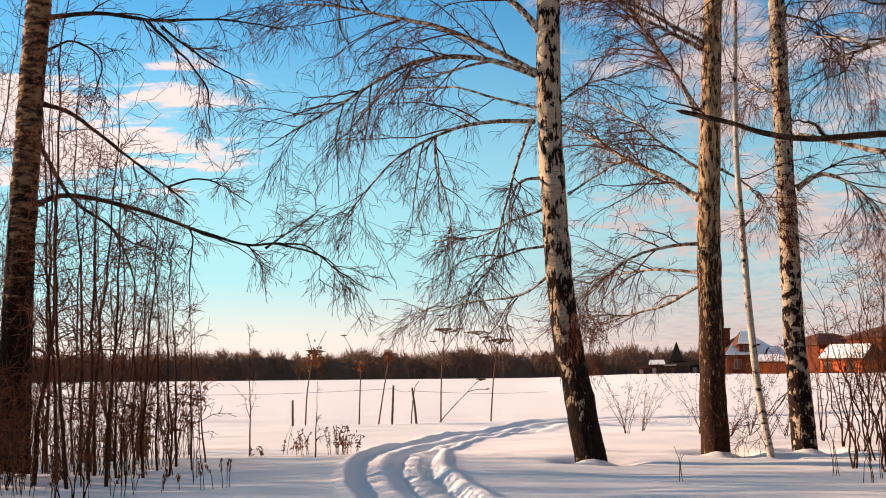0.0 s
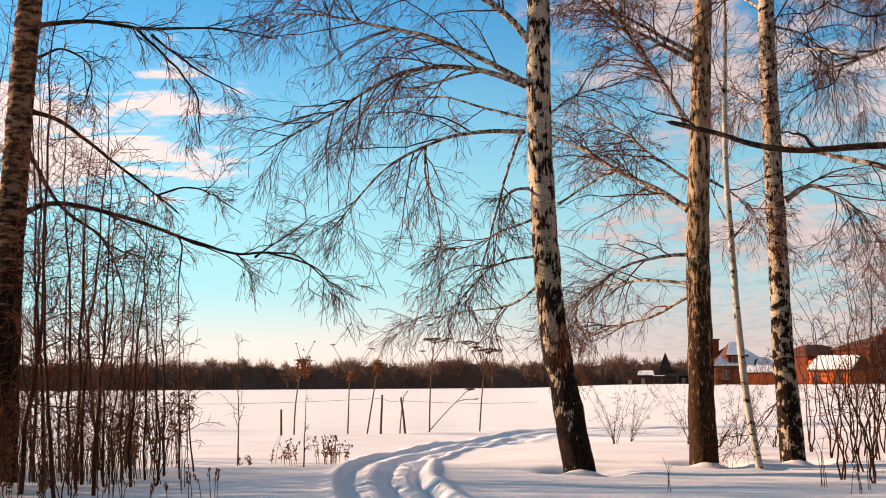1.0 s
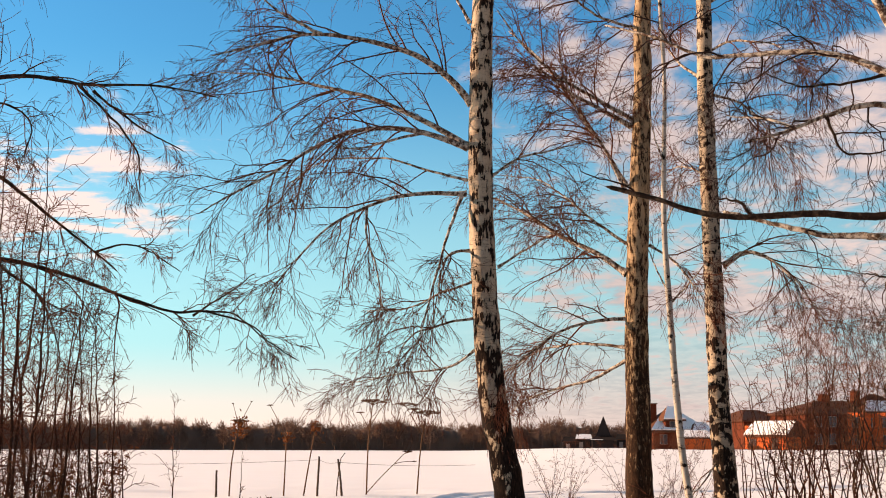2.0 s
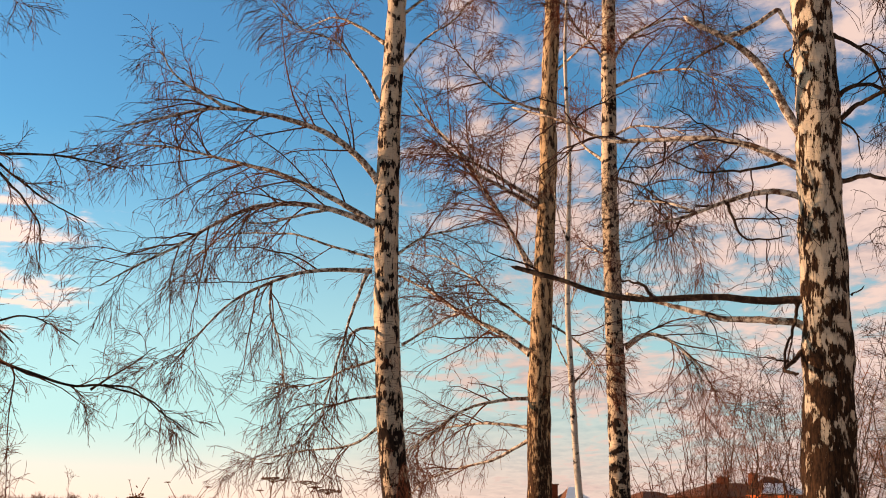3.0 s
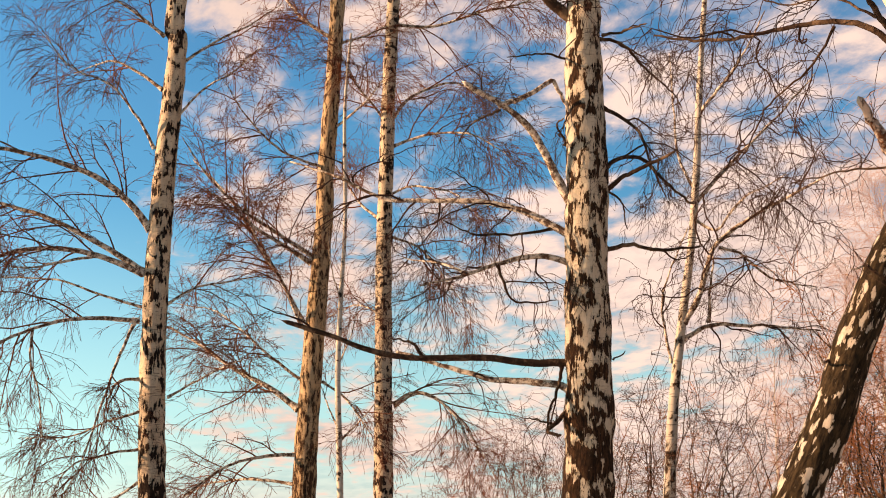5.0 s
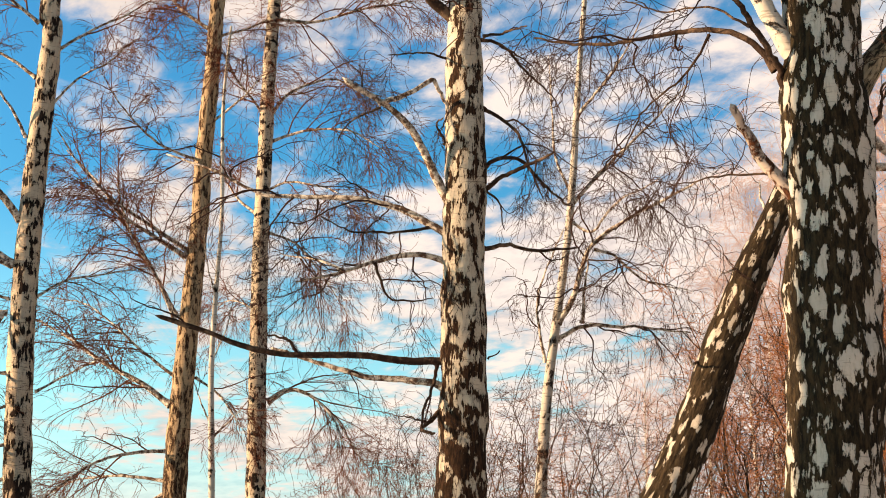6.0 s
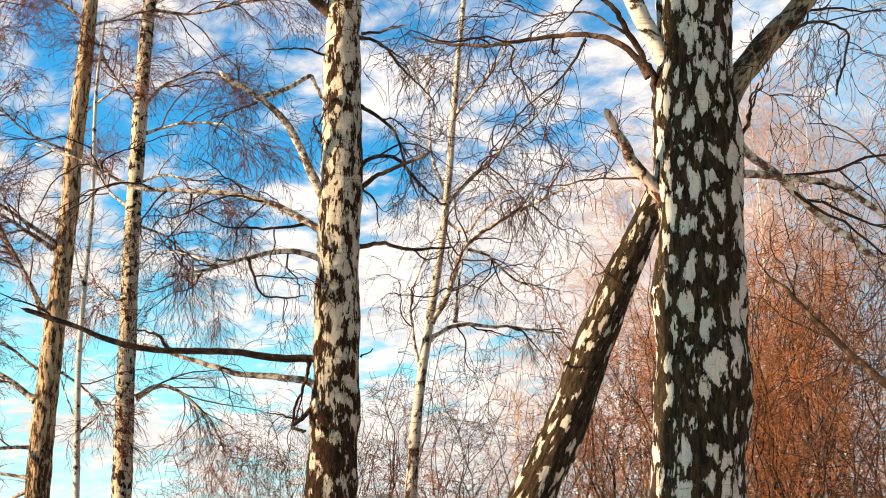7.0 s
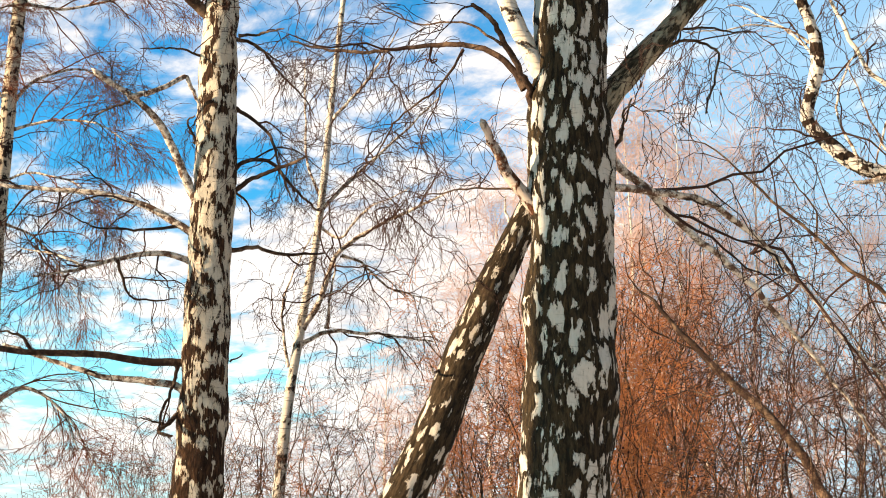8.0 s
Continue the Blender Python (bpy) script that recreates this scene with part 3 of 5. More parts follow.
limb(birch_c, 0.034, 0.008, [(-0.16, 0.00, 5.13), (-0.41, -0.29, 5.65), (-0.80, -0.88, 6.14), (-0.97, -1.40, 6.44), (-1.05, -2.00, 6.70)], twigs=1.4)
limb(birch_c, 0.030, 0.008, [(-0.16, 0.00, 3.17), (-0.65, -0.16, 3.12), (-1.14, -0.42, 2.96), (-1.62, -0.88, 2.56), (-2.02, -1.50, 2.09)], twigs=1.4)
limb(birch_c, 0.030, 0.009, [(-0.18, 0.00, 2.54), (-0.68, 0.16, 2.26), (-1.12, 0.35, 2.15), (-1.76, 0.74, 1.95), (-2.05, 1.00, 1.73)], twigs=0.6)
limb(birch_c, 0.026, 0.007, [(-0.17, 0.00, 2.73), (-0.93, 0.41, 2.80), (-1.58, 0.99, 2.75), (-2.21, 1.80, 2.46)], twigs=1.4)
limb(birch_c, 0.026, 0.007, [(-0.12, 0.00, 4.30), (-0.62, 0.20, 4.68), (-1.06, 0.49, 5.10), (-1.52, 0.85, 5.48), (-2.20, 1.40, 5.71)], twigs=1.4)
limb(birch_c, 0.040, 0.008, [(-0.00, 0.00, 6.24), (-0.64, -0.17, 6.60), (-1.17, -0.41, 6.88), (-1.69, -0.79, 7.30), (-2.01, -1.20, 7.70)], twigs=0.6)
limb(birch_c, 0.037, 0.010, [(0.17, 0.00, 9.89), (-0.30, 0.23, 10.30), (-0.60, 0.51, 10.74), (-0.92, 1.00, 11.41)], twigs=1.3)
limb(birch_c, 0.031, 0.010, [(-0.13, 0.00, 5.22), (-0.55, 0.21, 5.98), (-1.03, 0.57, 6.79), (-1.54, 1.03, 7.57), (-2.07, 1.50, 8.18)], twigs=0.6)
limb(birch_c, 0.027, 0.006, [(0.13, 0.00, 7.70), (-0.59, -0.31, 7.86), (-1.11, -0.85, 8.23), (-1.43, -1.50, 8.53)], twigs=1.3)
limb(birch_c, 0.023, 0.007, [(0.26, 0.00, 9.81), (0.83, 0.36, 10.18), (1.54, 1.30, 11.00)], twigs=1.3)
limb(birch_c, 0.023, 0.006, [(0.22, 0.00, 8.36), (0.64, -0.40, 8.62), (1.03, -1.40, 8.83)], twigs=1.3)
limb(birch_c, 0.021, 0.006, [(0.18, 0.00, 4.29), (0.54, -0.26, 3.99), (0.97, -1.20, 3.29)], twigs=1.4)

birch_d = birch(5.47, 21.62, -14.2, [(0.01, 0.00, -0.32, 0.214), (0.00, 0.00, 0.02, 0.197), (-0.10, 0.00, 1.73, 0.164), (-0.15, 0.00, 3.47, 0.148), (-0.19, 0.00, 5.24, 0.136), (-0.22, 0.00, 6.76, 0.128), (-0.21, 0.00, 7.93, 0.121), (-0.20, 0.00, 9.40, 0.113), (-0.15, 0.00, 10.93, 0.105)],
    "slender white birch with black rings at its foot", bark_ringed, 15)
limb(birch_d, 0.031, 0.008, [(-0.01, 0.00, 4.06), (0.26, -0.09, 4.23), (0.59, -0.23, 4.17), (0.97, -0.56, 3.78), (1.17, -1.00, 3.28)], twigs=1.1, fine=1.15)
limb(birch_d, 0.033, 0.010, [(-0.14, 0.00, 8.79), (0.18, 0.18, 9.27), (0.86, 0.62, 9.69), (1.48, 1.20, 9.65)], twigs=1.9)
limb(birch_d, 0.028, 0.007, [(-0.11, 0.00, 8.32), (0.37, -0.16, 8.47), (1.09, -0.58, 8.39), (1.68, -1.20, 7.86)], twigs=1.9)
limb(birch_d, 0.028, 0.007, [(-0.26, 0.00, 7.06), (-0.64, 0.30, 7.43), (-1.07, 1.20, 8.28)], twigs=1.9)
limb(birch_d, 0.023, 0.007, [(-0.07, 0.00, 6.78), (0.39, 0.17, 6.63), (0.87, 0.60, 6.17), (1.28, 1.20, 5.71)], twigs=1.9)
limb(birch_d, 0.023, 0.006, [(-0.22, 0.00, 7.45), (0.19, -0.23, 7.58), (0.81, -0.81, 7.32), (1.28, -1.80, 6.61)], twigs=1.9)
limb(birch_d, 0.033, 0.009, [(-0.12, 0.00, 10.47), (0.55, -0.12, 10.42), (1.29, -0.35, 10.60), (2.02, -0.68, 10.67), (2.45, -1.00, 10.91)], twigs=1.9)
limb(birch_d, 0.023, 0.007, [(-0.28, 0.00, 8.81), (-0.74, -0.60, 9.18), (-0.98, -1.60, 9.37)], twigs=1.9)
limb(birch_d, 0.018, 0.007, [(-0.20, 0.00, 5.47), (-0.62, 0.47, 5.74), (-1.13, 1.50, 5.74)], twigs=1.9)
limb(birch_d, 0.022, 0.007, [(0.01, 0.00, 4.02), (0.40, 0.08, 4.26), (0.86, 0.21, 4.05), (1.32, 0.48, 3.55), (1.66, 0.80, 3.03)], twigs=1.1, fine=1.15)
limb(birch_d, 0.017, 0.006, [(-0.05, 0.00, 1.21), (-0.35, -0.27, 0.71), (-0.76, -0.80, 0.31)], twigs=0.5)

birch_e = birch(4.73, 20.67, -12.9, [(0.02, 0.00, -0.17, 0.061), (0.00, 0.00, 0.01, 0.057), (-0.16, 0.00, 1.06, 0.054), (-0.25, 0.00, 2.13, 0.050), (-0.32, 0.00, 3.38, 0.046), (-0.37, 0.00, 4.40, 0.042), (-0.36, 0.00, 5.50, 0.034), (-0.33, 0.00, 6.79, 0.030), (-0.39, 0.00, 8.52, 0.027), (-0.33, 0.00, 9.85, 0.018)],
    "thin leaning young birch with pale bark", bark_pale, 10.5)
limb(birch_e, 0.017, 0.006, [(-0.32, 0.00, 3.51), (-0.49, 0.13, 3.87), (-0.66, 0.40, 4.30)], twigs=0.4)
limb(birch_e, 0.017, 0.006, [(-0.28, 0.00, 3.38), (-0.01, -0.14, 3.65), (0.22, -0.40, 3.90)], twigs=0.4)
limb(birch_e, 0.013, 0.006, [(-0.38, 0.00, 4.48), (-0.17, 0.21, 5.02), (-0.08, 0.60, 5.61)], twigs=0.5)
limb(birch_e, 0.013, 0.006, [(-0.36, 0.00, 5.50), (-0.51, -0.14, 5.99), (-0.57, -0.40, 6.45)], twigs=0.5)

birch_f = birch(4.86, 12.06, -21.9, [(0.0, 0.00, -0.25, 0.268), (0.01, 0.00, 0.73, 0.248), (0.025, 0.00, 2.05, 0.236), (0.04, 0.00, 2.97, 0.216), (0.03, 0.00, 4.03, 0.206), (0.04, 0.00, 5.13, 0.194), (0.025, 0.00, 5.98, 0.184), (0.02, 0.00, 6.86, 0.165)],
    "stout old birch with white bark and long dead limbs", bark_spotted, 15)
limb(birch_f, 0.053, 0.024, [(-0.02, 0.00, 4.62), (-0.22, -0.08, 5.00), (-0.45, -0.22, 5.41), (-0.70, -0.37, 5.65), (-1.07, -0.60, 5.82)], twigs=0.15, broken=True)
limb(birch_f, 0.029, 0.016, [(-0.78, -0.41, 5.68), (-0.52, -0.36, 5.81), (-0.33, -0.29, 5.96), (-0.23, -0.22, 5.85), (-0.12, -0.11, 5.69)], twigs=0.2)
limb(birch_f, 0.013, 0.006, [(-0.76, -0.39, 5.64), (-1.04, -0.17, 5.56), (-1.20, 0.11, 5.48)], twigs=0.5, bark=limb_dark)
limb(birch_f, 0.040, 0.009, [(-0.09, 0.00, 4.48), (-0.41, 0.03, 4.67), (-0.84, 0.09, 4.84), (-1.29, 0.17, 4.88), (-1.86, 0.29, 4.91), (-2.09, 0.35, 5.00), (-2.46, 0.45, 5.23), (-2.96, 0.60, 5.46)], twigs=0.8)
limb(birch_f, 0.016, 0.005, [(-0.28, 0.02, 4.58), (-0.72, -0.30, 4.45), (-1.00, -0.69, 4.37), (-1.21, -1.18, 4.36)], twigs=0.2, bark=limb_dark)
limb(birch_f, 0.034, 0.008, [(-0.11, 0.00, 4.24), (-0.41, -0.08, 4.29), (-0.72, -0.22, 4.21), (-1.02, -0.41, 4.06), (-1.44, -0.80, 3.86)], twigs=1.15)
limb(birch_f, 0.016, 0.005, [(-0.80, -0.27, 4.17), (-0.68, -0.14, 3.90), (-0.53, -0.02, 3.87), (-0.27, 0.23, 3.93)], twigs=0.6, bark=limb_dark)
limb(birch_f, 0.015, 0.006, [(-1.07, -0.45, 4.03), (-1.36, -0.20, 4.20), (-1.75, 0.35, 4.39)], twigs=1.15)
limb(birch_f, 0.039, 0.021, [(-0.07, 0.00, 3.30), (-0.48, -0.03, 3.28), (-0.84, -0.08, 3.32), (-1.36, -0.16, 3.31), (-1.77, -0.24, 3.34), (-2.07, -0.32, 3.41), (-2.33, -0.39, 3.50), (-2.70, -0.50, 3.59)], twigs=0.05, broken=True, bark=limb_dark)
limb(birch_f, 0.039, 0.016, [(-0.10, 0.00, 2.99), (-0.25, 0.02, 3.08), (-0.54, 0.06, 3.11), (-0.86, 0.12, 3.14), (-1.18, 0.20, 3.25), (-1.46, 0.28, 3.34), (-1.80, 0.40, 3.46)], twigs=0.15, bark=limb_bark)
limb(birch_f, 0.019, 0.008, [(-1.52, 0.30, 3.38), (-1.62, 0.23, 3.49), (-1.80, 0.00, 3.52)], twigs=0.5, bark=limb_dark)
limb(birch_f, 0.018, 0.010, [(-0.19, 0.00, 3.26), (-0.24, -0.10, 3.01), (-0.30, -0.25, 2.81), (-0.33, -0.40, 2.66)], twigs=0.1, broken=True, bark=limb_dark)
limb(birch_f, 0.028, 0.012, [(-0.09, 0.00, 2.84), (-0.19, -0.06, 2.82), (-0.30, -0.22, 2.70), (-0.33, -0.31, 2.63), (-0.22, -0.50, 2.57)], twigs=0.1, broken=True, bark=limb_dark)
limb(birch_f, 0.010, 0.005, [(-0.30, -0.20, 2.72), (-0.43, -0.32, 2.73), (-0.53, -0.50, 2.72)], twigs=0.1, bark=limb_dark)
limb(birch_f, 0.061, 0.049, [(-0.01, 0.00, 6.59), (-0.16, -0.05, 6.73), (-0.32, -0.13, 6.85), (-0.48, -0.30, 7.04)], twigs=0.4, bark=limb_dark)
limb(birch_f, 0.024, 0.011, [(0.18, 0.00, 5.07), (0.26, 0.04, 5.21), (0.40, 0.09, 5.29), (0.59, 0.17, 5.28), (0.83, 0.37, 5.10), (1.08, 0.60, 4.97)], twigs=0.4, bark=limb_dark)
limb(birch_f, 0.027, 0.013, [(0.20, 0.00, 4.93), (0.44, -0.13, 5.05), (0.64, -0.33, 5.10), (0.83, -0.60, 5.13)], twigs=0.1, broken=True, bark=limb_dark)
limb(birch_f, 0.024, 0.011, [(0.20, 0.00, 4.37), (0.48, 0.08, 4.42), (0.80, 0.26, 4.41), (1.13, 0.50, 4.51)], twigs=0.15, bark=limb_dark)
limb(birch_f, 0.019, 0.006, [(0.18, 0.00, 6.49), (0.37, 0.07, 6.47), (0.62, 0.27, 6.29), (0.88, 0.56, 6.15), (1.01, 0.80, 6.04)], bark=limb_dark)
limb(birch_f, 0.016, 0.007, [(0.20, 0.00, 6.52), (0.37, -0.13, 6.52), (0.60, -0.50, 6.42)], twigs=0.3, bark=limb_dark)
limb(birch_f, 0.022, 0.005, [(0.20, 0.00, 5.77), (0.40, -0.06, 5.61), (0.55, -0.14, 5.43), (0.65, -0.30, 5.07), (0.75, -0.50, 4.74)], bark=limb_dark)
limb(birch_f, 0.013, 0.005, [(0.23, 0.00, 4.95), (0.36, 0.14, 4.85), (0.43, 0.50, 4.69)], twigs=0.4, bark=limb_dark)
limb(birch_f, 0.014, 0.008, [(-0.16, 0.00, 5.39), (-0.22, -0.13, 5.57), (-0.18, -0.20, 5.60)], twigs=0.2, bark=limb_dark)
limb(birch_f, 0.014, 0.005, [(-0.11, 0.00, 6.27), (-0.28, -0.09, 6.29), (-0.44, -0.24, 6.25), (-0.69, -0.60, 6.08)], twigs=0.6, bark=limb_dark)
limb(birch_f, 0.010, 0.005, [(0.27, 0.00, 3.32), (0.37, 0.00, 3.39)], twigs=0.0, broken=True, bark=limb_dark)

birch_g = birch(6.29, 13.62, -24.8, [(-0.01, 0.00, 0.07, 0.079), (0.04, 0.00, 0.94, 0.071), (0.12, 0.00, 2.18, 0.064), (0.18, 0.00, 3.11, 0.056), (0.29, 0.00, 4.00, 0.048), (0.42, 0.00, 4.92, 0.042), (0.49, 0.00, 5.67, 0.040), (0.55, 0.00, 6.64, 0.034), (0.63, 0.00, 7.63, 0.028)],
    "young forked birch with creamy mottled bark", bark_young, 9.5)
limb(birch_g, 0.036, 0.012, [(0.31, 0.00, 4.02), (0.48, -0.04, 4.30), (0.59, -0.10, 4.64), (0.68, -0.15, 4.84), (1.03, -0.27, 5.08), (1.75, -0.60, 5.41)], twigs=1.2)
limb(birch_g, 0.027, 0.009, [(0.29, 0.00, 3.84), (0.42, 0.03, 3.93), (0.57, 0.08, 4.00), (1.02, 0.27, 4.03), (1.81, 0.80, 4.07)])
limb(birch_g, 0.024, 0.008, [(0.46, 0.00, 5.33), (0.86, 0.14, 5.83), (1.38, 0.42, 6.41), (1.88, 0.80, 7.06)], twigs=0.9)
limb(birch_g, 0.022, 0.006, [(0.53, 0.00, 6.35), (0.79, -0.10, 6.65), (1.06, -0.33, 7.00), (1.23, -0.60, 7.27)])
limb(birch_g, 0.018, 0.007, [(0.48, 0.00, 5.48), (0.32, 0.09, 5.90), (0.28, 0.29, 6.56), (0.24, 0.60, 7.29)], twigs=0.8)
limb(birch_g, 0.018, 0.006, [(0.17, 0.00, 3.59), (0.11, -0.15, 4.16), (0.21, -0.34, 4.54), (0.36, -0.60, 4.90)], twigs=0.8)
limb(birch_g, 0.021, 0.006, [(0.57, 0.08, 4.04), (0.60, -0.03, 4.42), (0.63, -0.22, 4.74)], twigs=0.6)
limb(birch_g, 0.018, 0.006, [(0.71, -0.15, 4.81), (0.92, -0.07, 4.76), (1.21, 0.18, 4.57), (1.79, 0.75, 4.55)], twigs=1.2)
limb(birch_g, 0.018, 0.006, [(0.44, 0.00, 5.17), (0.69, -0.11, 5.01), (0.92, -0.34, 5.25), (1.34, -0.90, 5.37)], twigs=1.2)

birch_h = birch(4.51, 6.11, -36.4, [(0.00, 0.00, -0.10, 0.265), (0.02, 0.00, 0.81, 0.258), (0.04, 0.00, 1.72, 0.248), (0.06, 0.00, 2.07, 0.251), (0.08, 0.00, 2.40, 0.262), (0.07, 0.00, 2.68, 0.243), (0.08, 0.00, 3.09, 0.231), (0.09, 0.00, 3.36, 0.236), (0.08, 0.00, 3.83, 0.230), (0.09, 0.00, 4.17, 0.216), (0.10, 0.00, 4.51, 0.209), (0.11, 0.00, 4.85, 0.201)],
    "massive old birch with black cracked bark and white patches", bark_old, 14)
limb(birch_h, 0.063, 0.042, [(0.11, 0.00, 3.72), (-0.02, -0.03, 3.99), (-0.13, -0.06, 4.21), (-0.22, -0.10, 4.38), (-0.32, -0.16, 4.64), (-0.45, -0.25, 4.95)], twigs=0.2, bark=bark_pale)
limb(birch_h, 0.025, 0.012, [(-0.09, 0.00, 3.81), (-0.17, -0.09, 4.05), (-0.23, -0.18, 4.17), (-0.29, -0.27, 4.25), (-0.35, -0.37, 4.33), (-0.44, -0.50, 4.36)], twigs=0.3, bark=limb_dark)
limb(birch_h, 0.021, 0.007, [(-0.17, 0.00, 4.06), (-0.28, 0.03, 4.23), (-0.48, 0.09, 4.34), (-0.82, 0.21, 4.42), (-1.08, 0.31, 4.44), (-1.38, 0.46, 4.51), (-1.64, 0.60, 4.62)], twigs=0.5, bark=limb_dark)
limb(birch_h, 0.046, 0.023, [(-0.02, 0.00, 3.19), (-0.12, -0.05, 3.35), (-0.22, -0.13, 3.49), (-0.31, -0.23, 3.63), (-0.39, -0.35, 3.74)], twigs=0.0, broken=True, bark=bark_torn)
limb(birch_h, 0.027, 0.009, [(0.25, 0.00, 3.71), (0.37, 0.05, 3.57), (0.51, 0.12, 3.45), (0.74, 0.26, 3.26), (0.99, 0.42, 3.11), (1.31, 0.69, 2.87), (1.70, 1.11, 2.53), (2.08, 1.60, 2.16)], twigs=0.22)
limb(birch_h, 0.024, 0.010, [(0.26, 0.00, 3.46), (0.53, 0.12, 3.47), (0.75, 0.25, 3.45), (0.97, 0.42, 3.39), (1.22, 0.67, 3.26), (1.54, 1.06, 3.08), (1.90, 1.56, 2.85), (2.36, 2.20, 2.61)], twigs=0.25)
limb(birch_h, 0.008, 0.002, [(0.69, 0.21, 3.46), (0.86, 0.28, 3.41), (0.94, 0.33, 3.42), (1.04, 0.41, 3.52)], twigs=0.6, bark=limb_dark)
limb(birch_h, 0.011, 0.003, [(0.27, 0.00, 3.66), (0.34, -0.02, 3.69), (0.38, -0.08, 3.79), (0.44, -0.20, 3.90)], twigs=0.2, bark=limb_dark)
limb(birch_h, 0.082, 0.060, [(0.15, 0.00, 3.75), (0.34, 0.06, 4.07), (0.50, 0.12, 4.28), (0.68, 0.21, 4.49), (0.90, 0.35, 4.82)], twigs=0.15, bark=bark_rough)
limb(birch_h, 0.012, 0.006, [(0.29, 0.00, 3.66), (0.35, -0.03, 3.73), (0.38, -0.10, 3.83), (0.42, -0.20, 3.91)], twigs=0.1, bark=limb_dark)
limb(birch_h, 0.011, 0.005, [(0.57, 0.15, 4.33), (0.76, 0.13, 4.38), (0.94, 0.08, 4.30), (0.92, 0.03, 4.10), (0.84, -0.05, 3.88)], twigs=0.8, bark=limb_dark)
limb(birch_h, 0.010, 0.004, [(0.64, 0.20, 4.49), (0.91, 0.29, 4.53), (1.21, 0.50, 4.58)], twigs=0.6, bark=limb_dark)
limb(birch_h, 0.008, 0.004, [(-0.06, 0.00, 3.36), (-0.25, 0.15, 3.49), (-0.49, 0.41, 3.58), (-0.88, 1.00, 3.71)], twigs=0.7, bark=limb_dark)
limb(birch_h, 0.008, 0.003, [(-0.28, -0.24, 4.23), (-0.50, -0.16, 4.38), (-0.77, 0.00, 4.46), (-1.07, 0.26, 4.69)], twigs=0.8, bark=limb_dark)
limb(birch_h, 0.008, 0.004, [(-0.52, 0.10, 4.35), (-0.66, 0.20, 4.18), (-0.92, 0.42, 4.06), (-1.14, 0.80, 3.87)], twigs=0.8, bark=limb_dark)

birch_i = birch(4.26, 7.93, -28.3, [(-0.03, 0.00, 0.94, 0.153), (0.16, 0.00, 1.45, 0.148), (0.30, 0.00, 1.80, 0.142), (0.52, 0.00, 2.30, 0.133), (0.74, 0.00, 2.89, 0.120), (0.91, 0.00, 3.30, 0.110), (1.07, 0.00, 3.62, 0.100), (1.19, 0.00, 3.87, 0.090)],
    "fallen leaning birch propped against a thicker trunk", bark_dark, 0)
limb(birch_i, 0.011, 0.005, [(0.86, 0.00, 3.30), (0.72, -0.14, 3.21), (0.68, -0.20, 3.19)], twigs=0.0, broken=True)
limb(birch_i, 0.013, 0.005, [(0.58, 0.00, 2.66), (0.50, -0.07, 2.62), (0.46, -0.20, 2.66)], twigs=0.0, broken=True)
limb(birch_i, 0.015, 0.005, [(1.03, 0.00, 3.56), (0.95, 0.11, 3.77), (0.98, 0.20, 3.89)], twigs=0.5)

birch_j = birch(7.42, 5.93, -51.4, [(0.00, 0.00, -0.01, 0.202), (0.14, 0.00, 1.88, 0.183), (0.25, 0.00, 3.62, 0.173), (0.35, 0.00, 5.19, 0.160)],
    "birch with crooked hanging limbs", bark_spotted, 13)
limb(birch_j, 0.063, 0.037, [(0.25, 0.00, 3.77), (-0.00, -0.03, 3.90), (-0.25, -0.08, 4.00), (-0.43, -0.12, 4.07), (-0.59, -0.17, 4.23), (-0.72, -0.23, 4.37), (-0.69, -0.28, 4.54), (-0.63, -0.34, 4.73), (-0.64, -0.42, 4.94), (-0.70, -0.52, 5.15), (-0.75, -0.60, 5.33)], twigs=0.12, bark=bark_scarred)
limb(birch_j, 0.030, 0.011, [(-0.25, -0.08, 3.98), (-0.35, -0.12, 3.94), (-0.45, -0.18, 3.93)], twigs=0.0, broken=True)
limb(birch_j, 0.022, 0.012, [(0.26, 0.00, 4.16), (0.03, 0.06, 4.44), (-0.24, 0.17, 4.75), (-0.42, 0.29, 5.07), (-0.53, 0.41, 5.39), (-0.61, 0.50, 5.62)], twigs=0.5, bark=bark_pale)
limb(birch_j, 0.011, 0.004, [(-0.64, -0.34, 4.73), (-0.80, -0.26, 4.99), (-0.99, -0.14, 5.19), (-1.25, 0.06, 5.39)], twigs=0.35)
limb(birch_j, 0.009, 0.004, [(-0.64, -0.39, 4.84), (-0.85, -0.45, 4.98), (-1.13, -0.59, 4.96), (-1.40, -0.79, 4.86)], twigs=0.4)
limb(birch_j, 0.011, 0.004, [(-0.43, -0.13, 4.09), (-0.55, -0.04, 4.47), (-0.46, 0.10, 4.84), (-0.30, 0.27, 5.13)], twigs=0.35)
limb(birch_j, 0.011, 0.004, [(-0.14, -0.06, 3.92), (-0.26, -0.15, 4.20), (-0.35, -0.29, 4.44), (-0.43, -0.46, 4.63)], twigs=0.35)
limb(birch_j, 0.012, 0.004, [(-0.10, 0.12, 4.63), (-0.24, 0.20, 4.39), (-0.34, 0.42, 4.06)], twigs=0.35)

